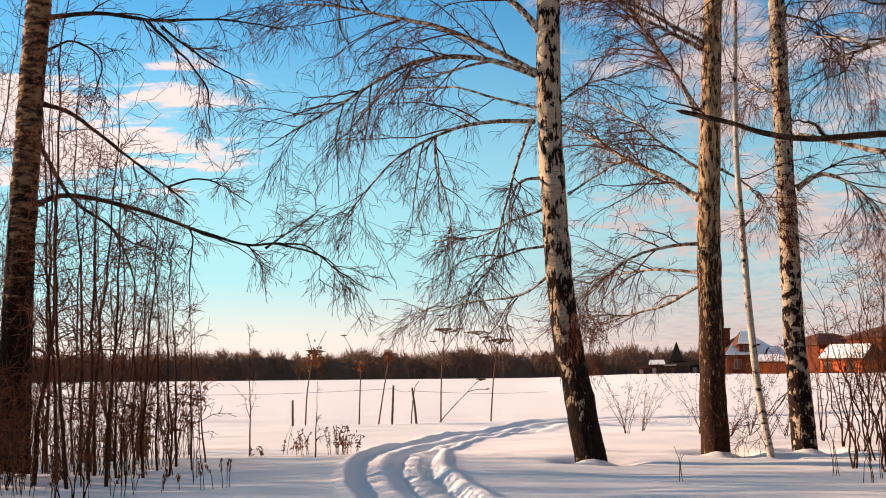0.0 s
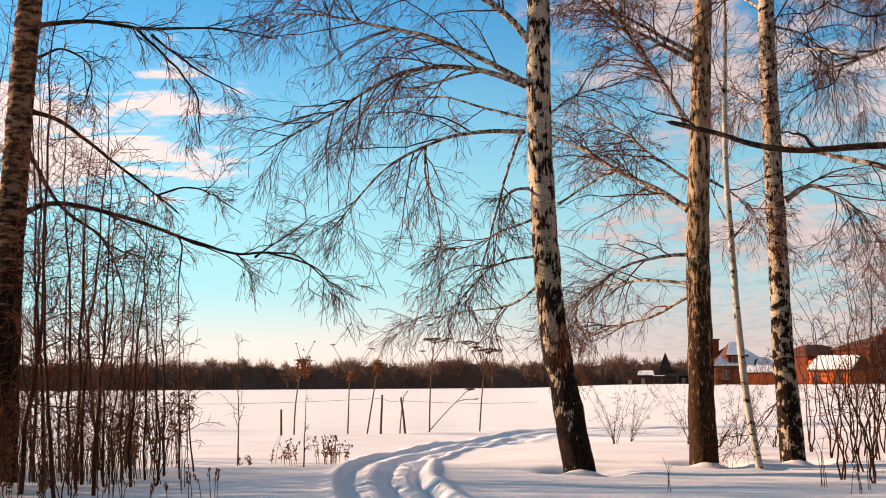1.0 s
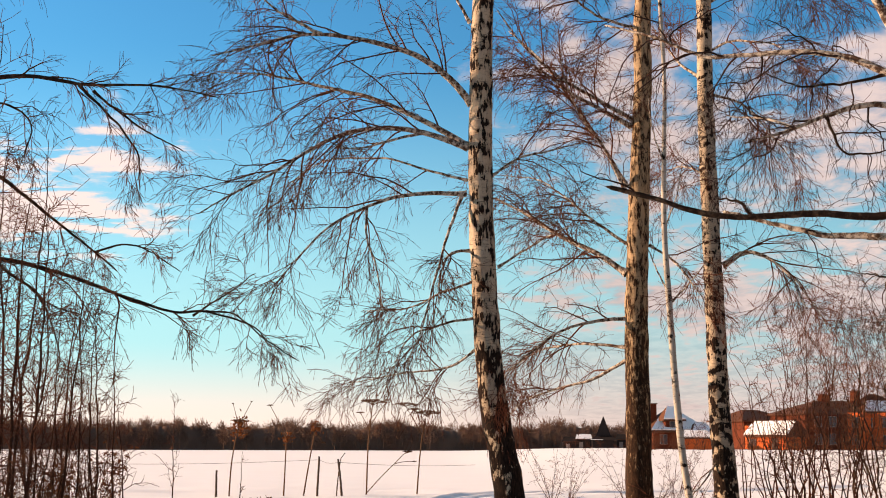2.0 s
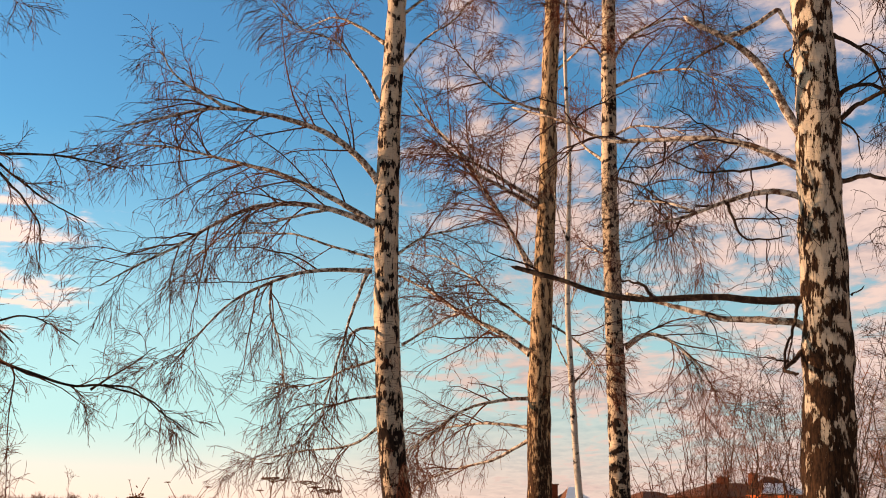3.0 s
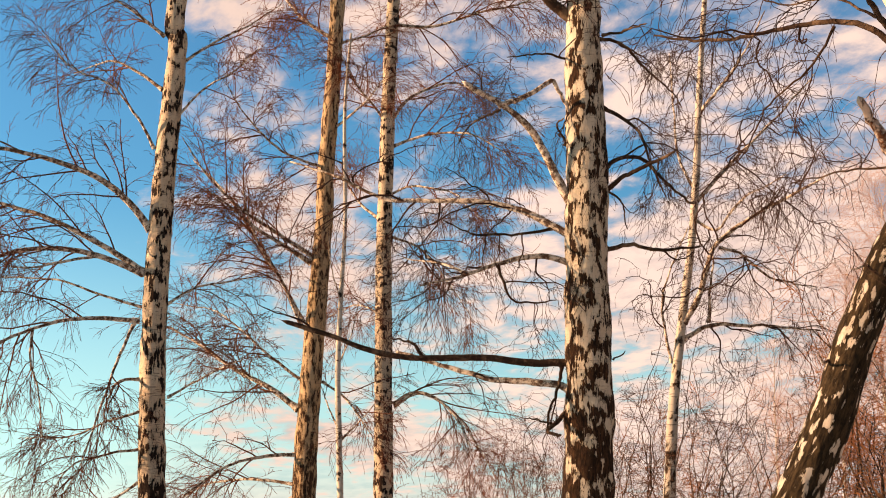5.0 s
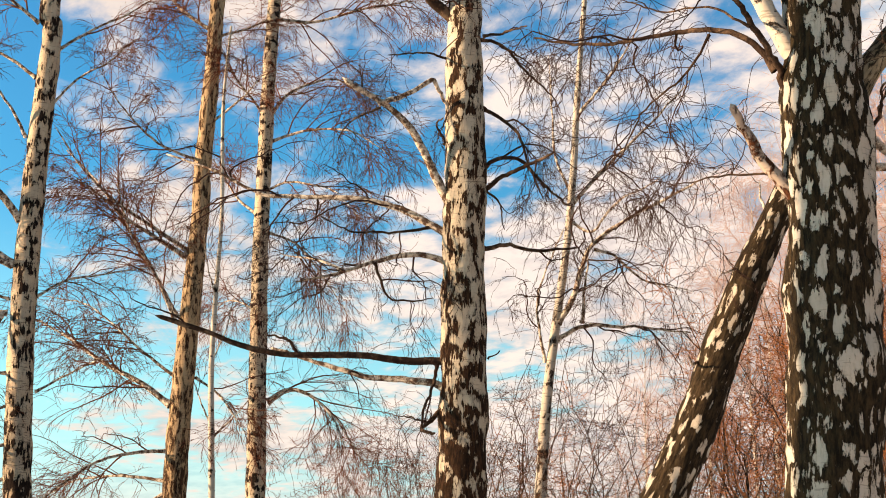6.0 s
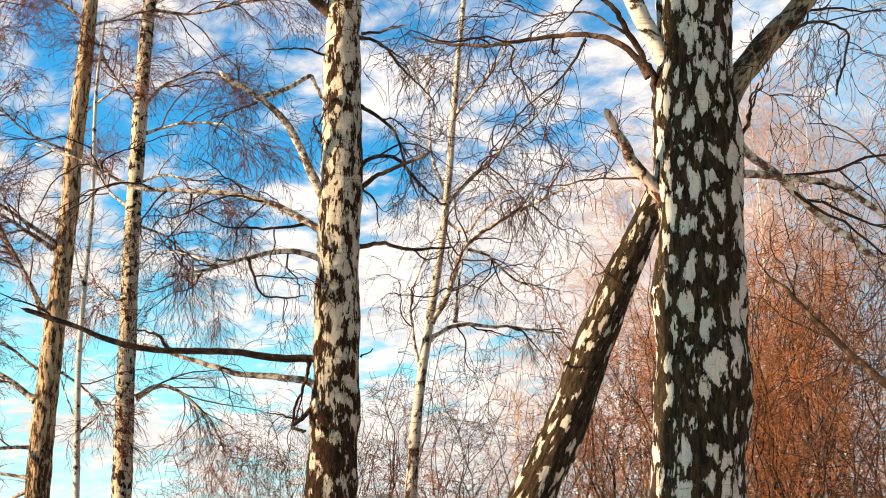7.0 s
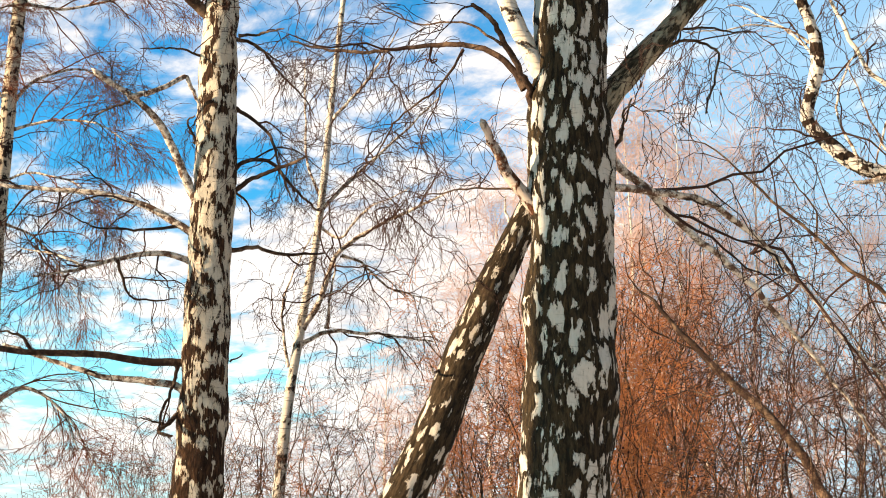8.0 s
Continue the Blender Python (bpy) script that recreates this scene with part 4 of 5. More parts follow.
birch_k = sapling_stem(9.91, 8.42, -49.6, [(0.04, 0.00, 1.10, 0.053), (-0.65, 0.00, 2.13, 0.045), (-0.92, 0.00, 2.58, 0.040), (-1.39, 0.00, 3.10, 0.036), (-1.89, 0.00, 3.65, 0.024), (-2.31, 0.00, 4.16, 0.008)],
    "slender brown sapling leaning among the brush", limb_dark)
limb(birch_k, 0.010, 0.003, [(-1.71, 0.00, 3.48), (-1.91, -0.06, 3.58), (-2.17, -0.22, 3.73), (-2.34, -0.40, 3.86)], twigs=0.7, bark=limb_dark)
limb(birch_k, 0.010, 0.003, [(-1.39, 0.00, 3.10), (-1.61, 0.06, 3.06), (-1.94, 0.21, 3.15), (-2.37, 0.50, 3.04)], twigs=0.7, bark=limb_dark)
limb(birch_k, 0.010, 0.003, [(-1.15, 0.00, 2.84), (-1.25, 0.17, 3.28), (-1.31, 0.40, 3.64)], twigs=0.9, bark=limb_dark)

birch_l = sapling_stem(9.37, 7.49, -51.4, [(0.04, 0.00, 0.97, 0.031), (-0.14, 0.00, 2.59, 0.023), (-0.39, 0.00, 3.60, 0.019), (-0.73, 0.00, 3.91, 0.017), (-0.92, 0.00, 4.21, 0.014), (-1.44, 0.00, 4.78, 0.010), (-1.82, 0.00, 5.16, 0.006), (-2.07, 0.00, 5.22, 0.004)],
    "thin dark sapling arching over the brush", limb_dark)
limb(birch_l, 0.010, 0.003, [(-0.92, 0.00, 4.21), (-0.93, 0.04, 4.50), (-1.16, 0.14, 4.90), (-1.33, 0.30, 5.39)], twigs=0.9, bark=limb_dark)
limb(birch_l, 0.007, 0.002, [(-1.44, 0.00, 4.78), (-1.25, 0.09, 4.85), (-1.16, 0.20, 4.97)], twigs=0.9, bark=limb_dark)


# ---- the ground ----
TRACK = [(1.3, 3.0), (0.6, 8.0), (-0.17, 14.5), (-0.45, 16.9), (-0.63, 19.9), (-0.6, 22.8), (-0.15, 25.6), (0.5, 28.2), (1.1, 30.5), (3.0, 35.0), (6.5, 38.8), (14.0, 43.0)]
FEET = [(birch_a, 0.4), (birch_b, 0.45), (birch_c, 0.4), (birch_d, 0.38), (birch_e, 0.2), (birch_f, 0.5), (birch_g, 0.25), (birch_h, 0.55)]


def rise(x, y):
    """How far the field climbs towards the village."""
    r = np.clip((np.hypot(x, y) - 45) / 130, 0, 1)
    w = np.clip((np.degrees(np.arctan2(x, y)) - 3) / 6, 0, 1) * np.clip((80 - np.degrees(np.arctan2(x, y))) / 20, 0, 1)
    return 0.85 * r * r * (3 - 2 * r) * w * w * (3 - 2 * w)


def make_ground():
    near_x = np.r_[np.arange(-12, -1.79, 0.15), np.arange(-1.74, 1.7, 0.05), np.arange(1.76, 18.01, 0.15)]
    near_y = np.r_[np.arange(-6, 10, 0.5), np.arange(10, 46, 0.15)]
    far = 46 * 1.13 ** np.arange(1, 41)
    xs = np.r_[-(12 + far - 46)[::-1], near_x, 18 + far - 46]
    ys = np.r_[-6 - (far - 46)[::-1], near_y, far]
    gx, gy = np.meshgrid(xs, ys)
    close = np.exp(-(np.maximum(np.hypot(gx, gy - 15) - 25, 0) / 20) ** 2)
    z = np.zeros_like(gx)
    for i in range(gx.shape[0]):
        for j in range(gx.shape[1]):
            if close[i, j] > 0.02:
                p = Vector((gx[i, j], gy[i, j], 0))
                drift = noise.noise(Vector((p.x * 0.16, p.y * 0.30, 3.0))) * 0.11 + noise.noise(Vector((p.x * 0.5, p.y * 1.3, 8.0))) * 0.048
                z[i, j] = close[i, j] * drift
    # the trodden track: two ruts with a broken ridge between and soft banks
    path, _ = smooth_path([(a, b, 0) for a, b in TRACK], 400)
    d = np.full(gx.shape, 99.0)
    s = np.zeros(gx.shape)
    side = np.zeros(gx.shape)
    step = path[1:] - path[:-1]
    for k in range(len(step)):
        ux, uy = step[k, :2] / np.linalg.norm(step[k, :2])
        dx, dy = gx - path[k, 0], gy - path[k, 1]
        e = np.hypot(dx, dy)
        m = e < d
        d[m], s[m] = e[m], k
        side[m] = (dx * uy - dy * ux)[m]
    on = np.exp(-(np.maximum(np.abs(side) - 0.7, 0) / 0.35) ** 2) * (d < 2.5)
    # a smooth sledge band, a thin groove, a row of trodden lumps and a second groove
    wander = np.array([noise.noise(Vector((0.06 * k, 4.0, 0))) * 0.05 for k in range(400)])[s.astype(int)]
    side = side + wander
    edge = 0.5 + 0.5 * np.tanh(np.clip((side + 0.66) / 0.05, -9, 9))
    rut = -0.05 * edge * (0.5 - 0.5 * np.tanh(np.clip((side - 0.50) / 0.1, -9, 9))) - 0.05 * np.exp(-((side - 0.02) / 0.06) ** 2) - 0.08 * np.exp(-((side - 0.42) / 0.09) ** 2)
    rut += 0.045 * np.exp(-((side + 0.26) / 0.13) ** 2)
    steps_ = np.zeros(gx.shape)
    rough = (np.abs(side - 0.22) < 0.4) & (d < 2.5)
    for i, j in zip(*np.nonzero(rough)):
        steps_[i, j] = noise.noise(Vector((gx[i, j] * 4.0, gy[i, j] * 3.4, 6.0))) + 0.5 * noise.noise(Vector((gx[i, j] * 9.0, gy[i, j] * 4.5, 2.0)))
    lumps = 0.055 * steps_ * np.exp(-((side - 0.22) / 0.17) ** 2)
    bank = 0.035 * np.exp(-((side + 0.74) / 0.10) ** 2) + 0.05 * np.exp(-((side - 0.60) / 0.12) ** 2)
    z += on * (rut + bank + lumps)
    # hollows melted round the trunks, a little snow heaped at the foot
    for tree, r in FEET:
        tx, ty = tree.matrix_world.translation[:2]
        e = np.hypot(gx - tx - 0.10, gy - ty)
        z += -0.09 * np.exp(-((e - r * 0.9) / (r * 0.55)) ** 2)
        e = np.hypot(gx - tx + 0.05, gy - ty + r * 0.55)
        z += 0.11 * np.exp(-(e / (r * 0.62)) ** 2)
    z += rise(gx, gy)
    n, k = gx.shape
    i = np.arange(n * k).reshape(n, k)
    faces = np.stack([i[:-1, :-1], i[:-1, 1:], i[1:, 1:], i[1:, :-1]], -1).reshape(-1, 4)
    ob = mesh_object("ground", np.stack([gx, gy, z], -1).reshape(-1, 3), faces, snow)
    return tagged(ob, "deep white snow on a level field with a worn track", "snow", kind="structure")


ground = make_ground()


def at(turn, far, z=0.0):
    a = radians(turn)
    return Vector((math.sin(a) * far, math.cos(a) * far, z))


# ---- far woods ----
def far_woods():
    # a dim core of trunks and underwood, then the tufted crowns of bare boughs that stand before and above it
    n = 1100
    t = np.linspace(-26, 13, n)
    v = np.zeros((n, 6, 3))
    for i, q in enumerate(t):
        h = 9.0 + 2.0 * noise.noise(Vector((q * 0.45, 0, 0))) + 1.0 * noise.noise(Vector((q * 1.7, 1, 0))) + 0.6 * noise.noise(Vector((q * 6, 2, 0)))
        for k, (f, up) in enumerate(((570, -0.5), (571, h * 0.5), (574, h * 0.9), (582, h), (647, h * 0.9), (652, -0.5))):
            v[i, k] = at(q, f, up)
    i = np.arange(n * 6).reshape(n, 6)
    faces = np.stack([i[:-1, :-1], i[:-1, 1:], i[1:, 1:], i[1:, :-1]], -1).reshape(-1, 4)
    belt = tagged(mesh_object("woods", v.reshape(-1, 3), faces, far_wood), "distant belt of bare brown trees behind the snowfield", "woods", kind="stuff")
    belt.scale = (0.62, 0.62, 0.62)
    m, k = 820, 90
    turn = rng.uniform(-25, 12.5, m)
    far = rng.uniform(556, 620, m)
    tall = rng.uniform(9.5, 13.5, m) + np.array([2.4 * noise.noise(Vector((c * 0.45, 0, 0))) + 1.4 * noise.noise(Vector((c * 1.3, 5, 0))) for c in turn])
    tall[:260] *= 0.55
    wide = np.maximum(tall, 5) * rng.uniform(0.24, 0.40, m)
    foot = np.stack([np.sin(np.radians(turn)) * far, np.cos(np.radians(turn)) * far, np.zeros(m)], 1)
    way = unit(rng.normal(0, 1, (m, k, 3)) + [0, 0, 0.35])
    size = np.stack([wide, wide, tall * 0.42], 1)[:, None]
    tip = foot[:, None] + np.stack([np.zeros(m), np.zeros(m), tall * 0.58], 1)[:, None] + way * size * rng.uniform(0.7, 1.08, (m, k, 1))
    root = tip - way * size * rng.uniform(0.35, 0.75, (m, k, 1)) + rng.normal(0, 0.4, (m, k, 3))
    bunch = Bunch().add(np.stack([root, tip], 2).reshape(-1, 2, 3), np.tile([0.10, 0.04], (m * k, 1)), 3)
    stem = np.stack([foot, foot + np.stack([rng.normal(0, 0.3, m), rng.normal(0, 0.3, m), tall * 0.85], 1)], 1)
    bunch.add(stem, np.tile([0.16, 0.05], (m, 1)), 3)
    tagged(bunch.done("crowns", far_wood, belt), kind="stuff")


far_woods()


# ---- houses ----
def box(name, size, where, material, parent, label="", bevel=0.03, turn=0.0):
    bm = bmesh.new()
    bmesh.ops.create_cube(bm, size=1.0, matrix=Matrix.Translation(where) @ Matrix.Rotation(radians(turn), 4, "Z") @ Matrix.Diagonal((*size, 1)))
    if bevel:
        bmesh.ops.bevel(bm, geom=bm.edges[:], offset=bevel, segments=1, affect="EDGES")
    return part(name, bm, material, parent, label)


def prism(name, base, ridge, material, parent, label="", thick=0.0):
    """A roof: four eaves corners and the two ends of its ridge, closed below."""
    bm = bmesh.new()
    b = [bm.verts.new(c) for c in base]
    r = [bm.verts.new(c) for c in ridge]
    for q in ((b[0], b[1], r[1], r[0]), (b[2], b[3], r[0], r[1]), (b[1], b[2], r[1]), (b[3], b[0], r[0]), (b[3], b[2], b[1], b[0])):
        bm.faces.new(q)
    bmesh.ops.recalc_face_normals(bm, faces=bm.faces[:])
    return part(name, bm, material, parent, label)


def hip_roof(house, w, d, eave, top, over, material, cut=0.5, snow_share=0.0, shift=(0, 0)):
    x, y = w / 2 + over, d / 2 + over
    sx, sy = shift
    base = [(sx - x, sy - y, eave), (sx + x, sy - y, eave), (sx + x, sy + y, eave), (sx - x, sy + y, eave)]
    ridge = [(sx - x * cut, sy, top), (sx + x * cut, sy, top)]
    roof = prism("roof", base, ridge, material, house)
    box("soffit", (2 * x, 2 * y, 0.16), (sx, sy, eave - 0.08), roof_dark, house)
    if snow_share:
        # a snow blanket on the slope turned to the field
        k = snow_share
        bm = bmesh.new()
        a, b, c, d_ = Vector(base[0]), Vector(base[1]), Vector(ridge[1]), Vector(ridge[0])
        lo, hi = 0.06, k
        q = [a.lerp(d_, lo), b.lerp(c, lo), b.lerp(c, hi), a.lerp(d_, hi)]
        up = Vector((0, -0.12, 0.16))
        vs = [bm.verts.new(p + up) for p in q] + [bm.verts.new(p + up * 0.1) for p in q]
        bm.faces.new(vs[:4])
        for i in range(4):
            bm.faces.new((vs[i], vs[i + 4], vs[(i + 1) % 4 + 4], vs[(i + 1) % 4]))
        bmesh.ops.recalc_face_normals(bm, faces=bm.faces[:])
        part("snow_cover", bm, snow, roof, "snow lying on the roof slope")
    return roof


def window(house, x, y, z, w=1.0, h=1.5, name="window"):
    frame_ob = box(name, (w + 0.14, 0.12, h + 0.14), (x, y - 0.05, z), trim_pale, house)
    box("pane", (w, 0.06, h), (x, y - 0.10, z), pane_dark, frame_ob)
    box("glazing_bar", (0.07, 0.05, h), (x, y - 0.13, z), trim_pale, frame_ob)
    return frame_ob


def chimney(house, x, y, z, h, w=0.9):
    c = box("chimney", (w, w, h), (x, y, z + h / 2), brick_red, house)
    box("cap", (w + 0.25, w + 0.25, 0.18), (x, y, z + h + 0.08), roof_dark, c)


def house_at(name, turn, far, label, face=0.0):
    h = new(name)
    p = at(turn, far)
    h.matrix_world = pose(p.x, p.y, float(rise(p.x, p.y)) - 0.1, 0, 0, -turn + face) @ Matrix.Diagonal((1, 1, 0.88, 1))
    return tagged(h, label, "house", "village houses")


def make_houses():
    # the broad two-storey house; its two bays carry sunlight in their orange colour
    h = house_at("house", 18.55, 200, "large red brick house with hipped roofs and a sunlit bay", 18.55 + 14)
    box("wall", (16.5, 9, 5.7), (0, 0, 2.65), brick_red, h)
    hip_roof(h, 16.5, 9, 5.5, 7.6, 0.5, roof_dark, 0.45)
    for x, w in ((-0.5, 2.2), (2.9, 4.6)):
        b = box("bay", (w, 2.4, 5.8), (x, -5.0, 2.75), brick_orange_lit, h, "protruding brick bay with sunlight in its orange colour", 0.03, -58)
        ahead = Matrix.Rotation(radians(-58), 3, "Z")
        for z in (1.6, 4.2):
            for off in ((0.0,) if w < 3 else (-1.2, 1.2)):
                c = Vector((x, -5.0, z)) + ahead @ Vector((off, -1.22, 0))
                fr = box("window", (1.0, 0.1, 1.5), c, trim_pale, b, "", 0.02, -58)
                box("pane", (0.8, 0.1, 1.3), c + ahead @ Vector((0, -0.03, 0)), pane_dark, fr, "", 0.0, -58)
    hip_roof(h, 6.8, 6, 5.7, 8.6, 0.4, roof_dark, 0.2, 0.6, (4.0, -1.6))
    chimney(h, -2.6, 0, 6.2, 2.2, 1.2)
    chimney(h, 1.6, -1, 7.0, 2.0, 1.0)
    for x in (-6.4, -4.2, 4.6, 6.8):
        for z in (1.7, 4.3):
            window(h, x, -4.5, z)
    # the house with a low annex
    h = house_at("house", 15.1, 205, "red brick house with a brown hipped roof", 15.1 + 20)
    box("wall", (7.8, 8, 4.6), (0, 0, 2.2), brick_red, h)
    hip_roof(h, 7.8, 8, 4.6, 6.4, 0.5, roof_dark, 0.3)
    for x in (-2.6, 0.2, 2.6):
        window(h, x, -4.0, 3.1)
    box("bay", (1.6, 1.2, 3.6), (-3.0, -4.3, 2.0), brick_orange_lit, h, "brick corner with sunlight in its orange colour")
    h = house_at("house", 16.1, 188, "low red outbuilding with a snowy gable roof", 16.1 - 48)
    box("wall", (5.6, 5, 2.2), (0, 0, 1.0), brick_orange_lit, h)
    hip_roof(h, 5.6, 5, 2.1, 4.4, 0.4, roof_dark, 0.97, 0.9)
    window(h, -2.0, -2.5, 1.2, 0.8, 0.9)
    box("door", (0.9, 0.12, 1.8), (1.2, -2.52, 0.9), old_wood, h)
    # the house behind the brown birch, its roofs white with snow
    h = house_at("house", 11.9, 215, "brick house with steep snow-covered roofs", 11.9 + 10)
    box("wall", (8.2, 7, 3.0), (0.3, 0, 1.4), brick_red, h)
    hip_roof(h, 8.2, 7, 3.0, 6.4, 0.7, roof_dark, 0.25, 0.92, (0.3, 0))
    box("dormer", (2.6, 2.4, 1.6), (-0.6, -2.4, 4.2), brick_red, h)
    hip_roof(h, 2.6, 2.4, 4.9, 7.2, 0.5, roof_dark, 0.3, 0.95, (-0.6, -2.4))
    box("wing", (3.4, 3.0, 2.6), (3.4, -3.6, 1.2), brick_orange_lit, h, "low brick wing with sunlight in its orange colour")
    hip_roof(h, 3.4, 3.0, 2.5, 4.6, 0.4, roof_dark, 0.3, 0.9, (3.4, -3.6))
    chimney(h, -3.0, 0, 4.4, 3.2, 1.7)
    window(h, -0.6, -3.65, 4.2, 1.2, 0.9)
    window(h, -2.2, -3.5, 1.7)
    window(h, 0.6, -3.5, 1.7)
    h = house_at("shed", 12.95, 188, "low orange shed with snow on the roof", 12.95 - 8)
    box("wall", (3.6, 4, 1.9), (0, 0, 0.9), brick_orange_lit, h)
    hip_roof(h, 3.6, 4, 1.8, 2.9, 0.35, roof_dark, 0.6, 0.9)
    # the far pavilion with a pointed roof and low sheds, all of dark wood
    h = house_at("pavilion", 9.33, 300, "dark wooden pavilion with a tall pointed roof", 0)
    box("wall", (4.4, 4.4, 2.0), (0, 0, 0.9), wood_black, h)
    prism("roof", [(-3.0, -3.0, 1.9), (3.0, -3.0, 1.9), (3.0, 3.0, 1.9), (-3.0, 3.0, 1.9)], [(-0.9, 0, 3.6), (0.9, 0, 3.6)], wood_black, h)
    spire = prism("spire", [(-1.5, -1.5, 3.0), (1.5, -1.5, 3.0), (1.5, 1.5, 3.0), (-1.5, 1.5, 3.0)], [(-0.05, 0, 7.6), (0.05, 0, 7.6)], wood_black, h)
    box("snow_cover", (2.6, 0.5, 0.14), (-1.4, -2.7, 2.1), snow, spire, "snow lying on the eaves", 0.04)
    for turn, wide, high, snowy in ((8.05, 3.4, 1.7, 0.0), (8.55, 3.0, 2.2, 0.9), (10.15, 3.2, 2.2, 0.0)):
        h = house_at("shed", turn, 305, "small dark wooden shed by the field", 0)
        box("wall", (wide, 3, high), (0, 0, high / 2 - 0.1), wood_black, h)
        hip_roof(h, wide, 3, high, high + 1.2, 0.3, wood_black, 0.8, snowy)
        box("door", (0.8, 0.12, high * 0.7), (-wide * 0.2, -1.55, high * 0.35), trim_pale, h)


make_houses()


def garden_bushes():
    """Bare garden bushes and small trees before the houses."""
    kinds = []
    for k in range(3):
        thing = new("garden_bush")
        tagged(thing, "bare brown garden bush before the houses", "bush", "garden bushes")
        m = 16
        a = rng.uniform(0, 6.28, m)
        tall = rng.uniform(1.4, 3.2, m)
        root = np.stack([rng.normal(0, 0.4, m), rng.normal(0, 0.4, m), np.zeros(m)], 1)
        tip = root + np.stack([np.cos(a) * tall * 0.35, np.sin(a) * tall * 0.35, tall], 1)
        p = np.stack([root, (root + tip) / 2 + rng.normal(0, 0.12, (m, 3)), tip], 1)
        stems = Bunch().add(p, np.tile([0.035, 0.028, 0.012], (m, 1)), 3).done("stem", bark_twig, thing)
        fine, r = grow(p, np.full((m, 3), 0.02), 8, 1.0, 45, -0.03, 3, 0.2, least=0.013, most=0.016)
        tagged(Bunch().add(fine, r, 3).done("twig_spray", bark_twig, stems), kind="stuff")
        kinds.append(thing)
    spots = [(t + rng.uniform(-0.15, 0.15), rng.uniform(165, 186)) for t in np.arange(11.2, 22.5, 0.95)]
    for k, (t, f) in enumerate(spots):
        p = at(t, f)
        size = rng.uniform(0.55, 1.25)
        m = pose(p.x, p.y, float(rise(p.x, p.y)) - 0.1, 0, 0, rng.uniform(0, 360)) @ Matrix.Diagonal((size, size, size, 1))
        if k < 3:
            kinds[k].matrix_world = m
        else:
            copy_thing(kinds[k % 3], m)


garden_bushes()


# ---- thin saplings and brush ----
NAMES = {"saplings": "sapling", "brushwood": "shrub", "low brush": "brush", "side growth": "young_tree", "shrubs": "shrub", "bushes": "bush"}


def sapling(x, y, tall, r, lean, label, group="saplings", material=None, dense=1.0, turn=0.0, stems=1, sag=0.02, crook=0.016, spread=40, least=0.0026):
    thing = new(NAMES[group])
    thing.matrix_world = pose(x, y, -0.08, 0, 0, turn)
    tagged(thing, label, "tree", group)
    for k in range(stems):
        n = 16
        s = np.linspace(0, 1, n)
        a = rng.uniform(0, 6.28)
        bend = lean * rng.uniform(0.5, 1.3)
        w = np.cumsum(rng.normal(0, crook * tall / 5, (n, 2)), axis=0)
        p = np.stack([np.cos(a) * bend * s ** 1.3 * tall + w[:, 0], np.sin(a) * bend * s ** 1.3 * tall + w[:, 1], s * tall * rng.uniform(0.8, 1)], 1)
        rr = r * (1 - 0.85 * s)
        b = Bunch().add(p[None], rr[None], 6)
        stem = b.done("stem", limb_dark if group == "brushwood" else stem_bark, thing)
        tw = Bunch()
        one, r1 = grow(p[None], rr[None], int(tall * 6 * dense), min(0.18 * tall, 0.95), spread, -0.05 + sag, 5, 0.18, least=least, kink=0.26)
        tw.add(one, r1, 3)
        two, r2 = grow(one, r1, 5, min(0.085 * tall, 0.45), spread + 8, sag, 3, 0.15, least=least, kink=0.26)
        tw.add(two, r2, 3)
        tagged(tw.done("twig_spray", material or bark_twig, stem), kind="stuff")
    return thing


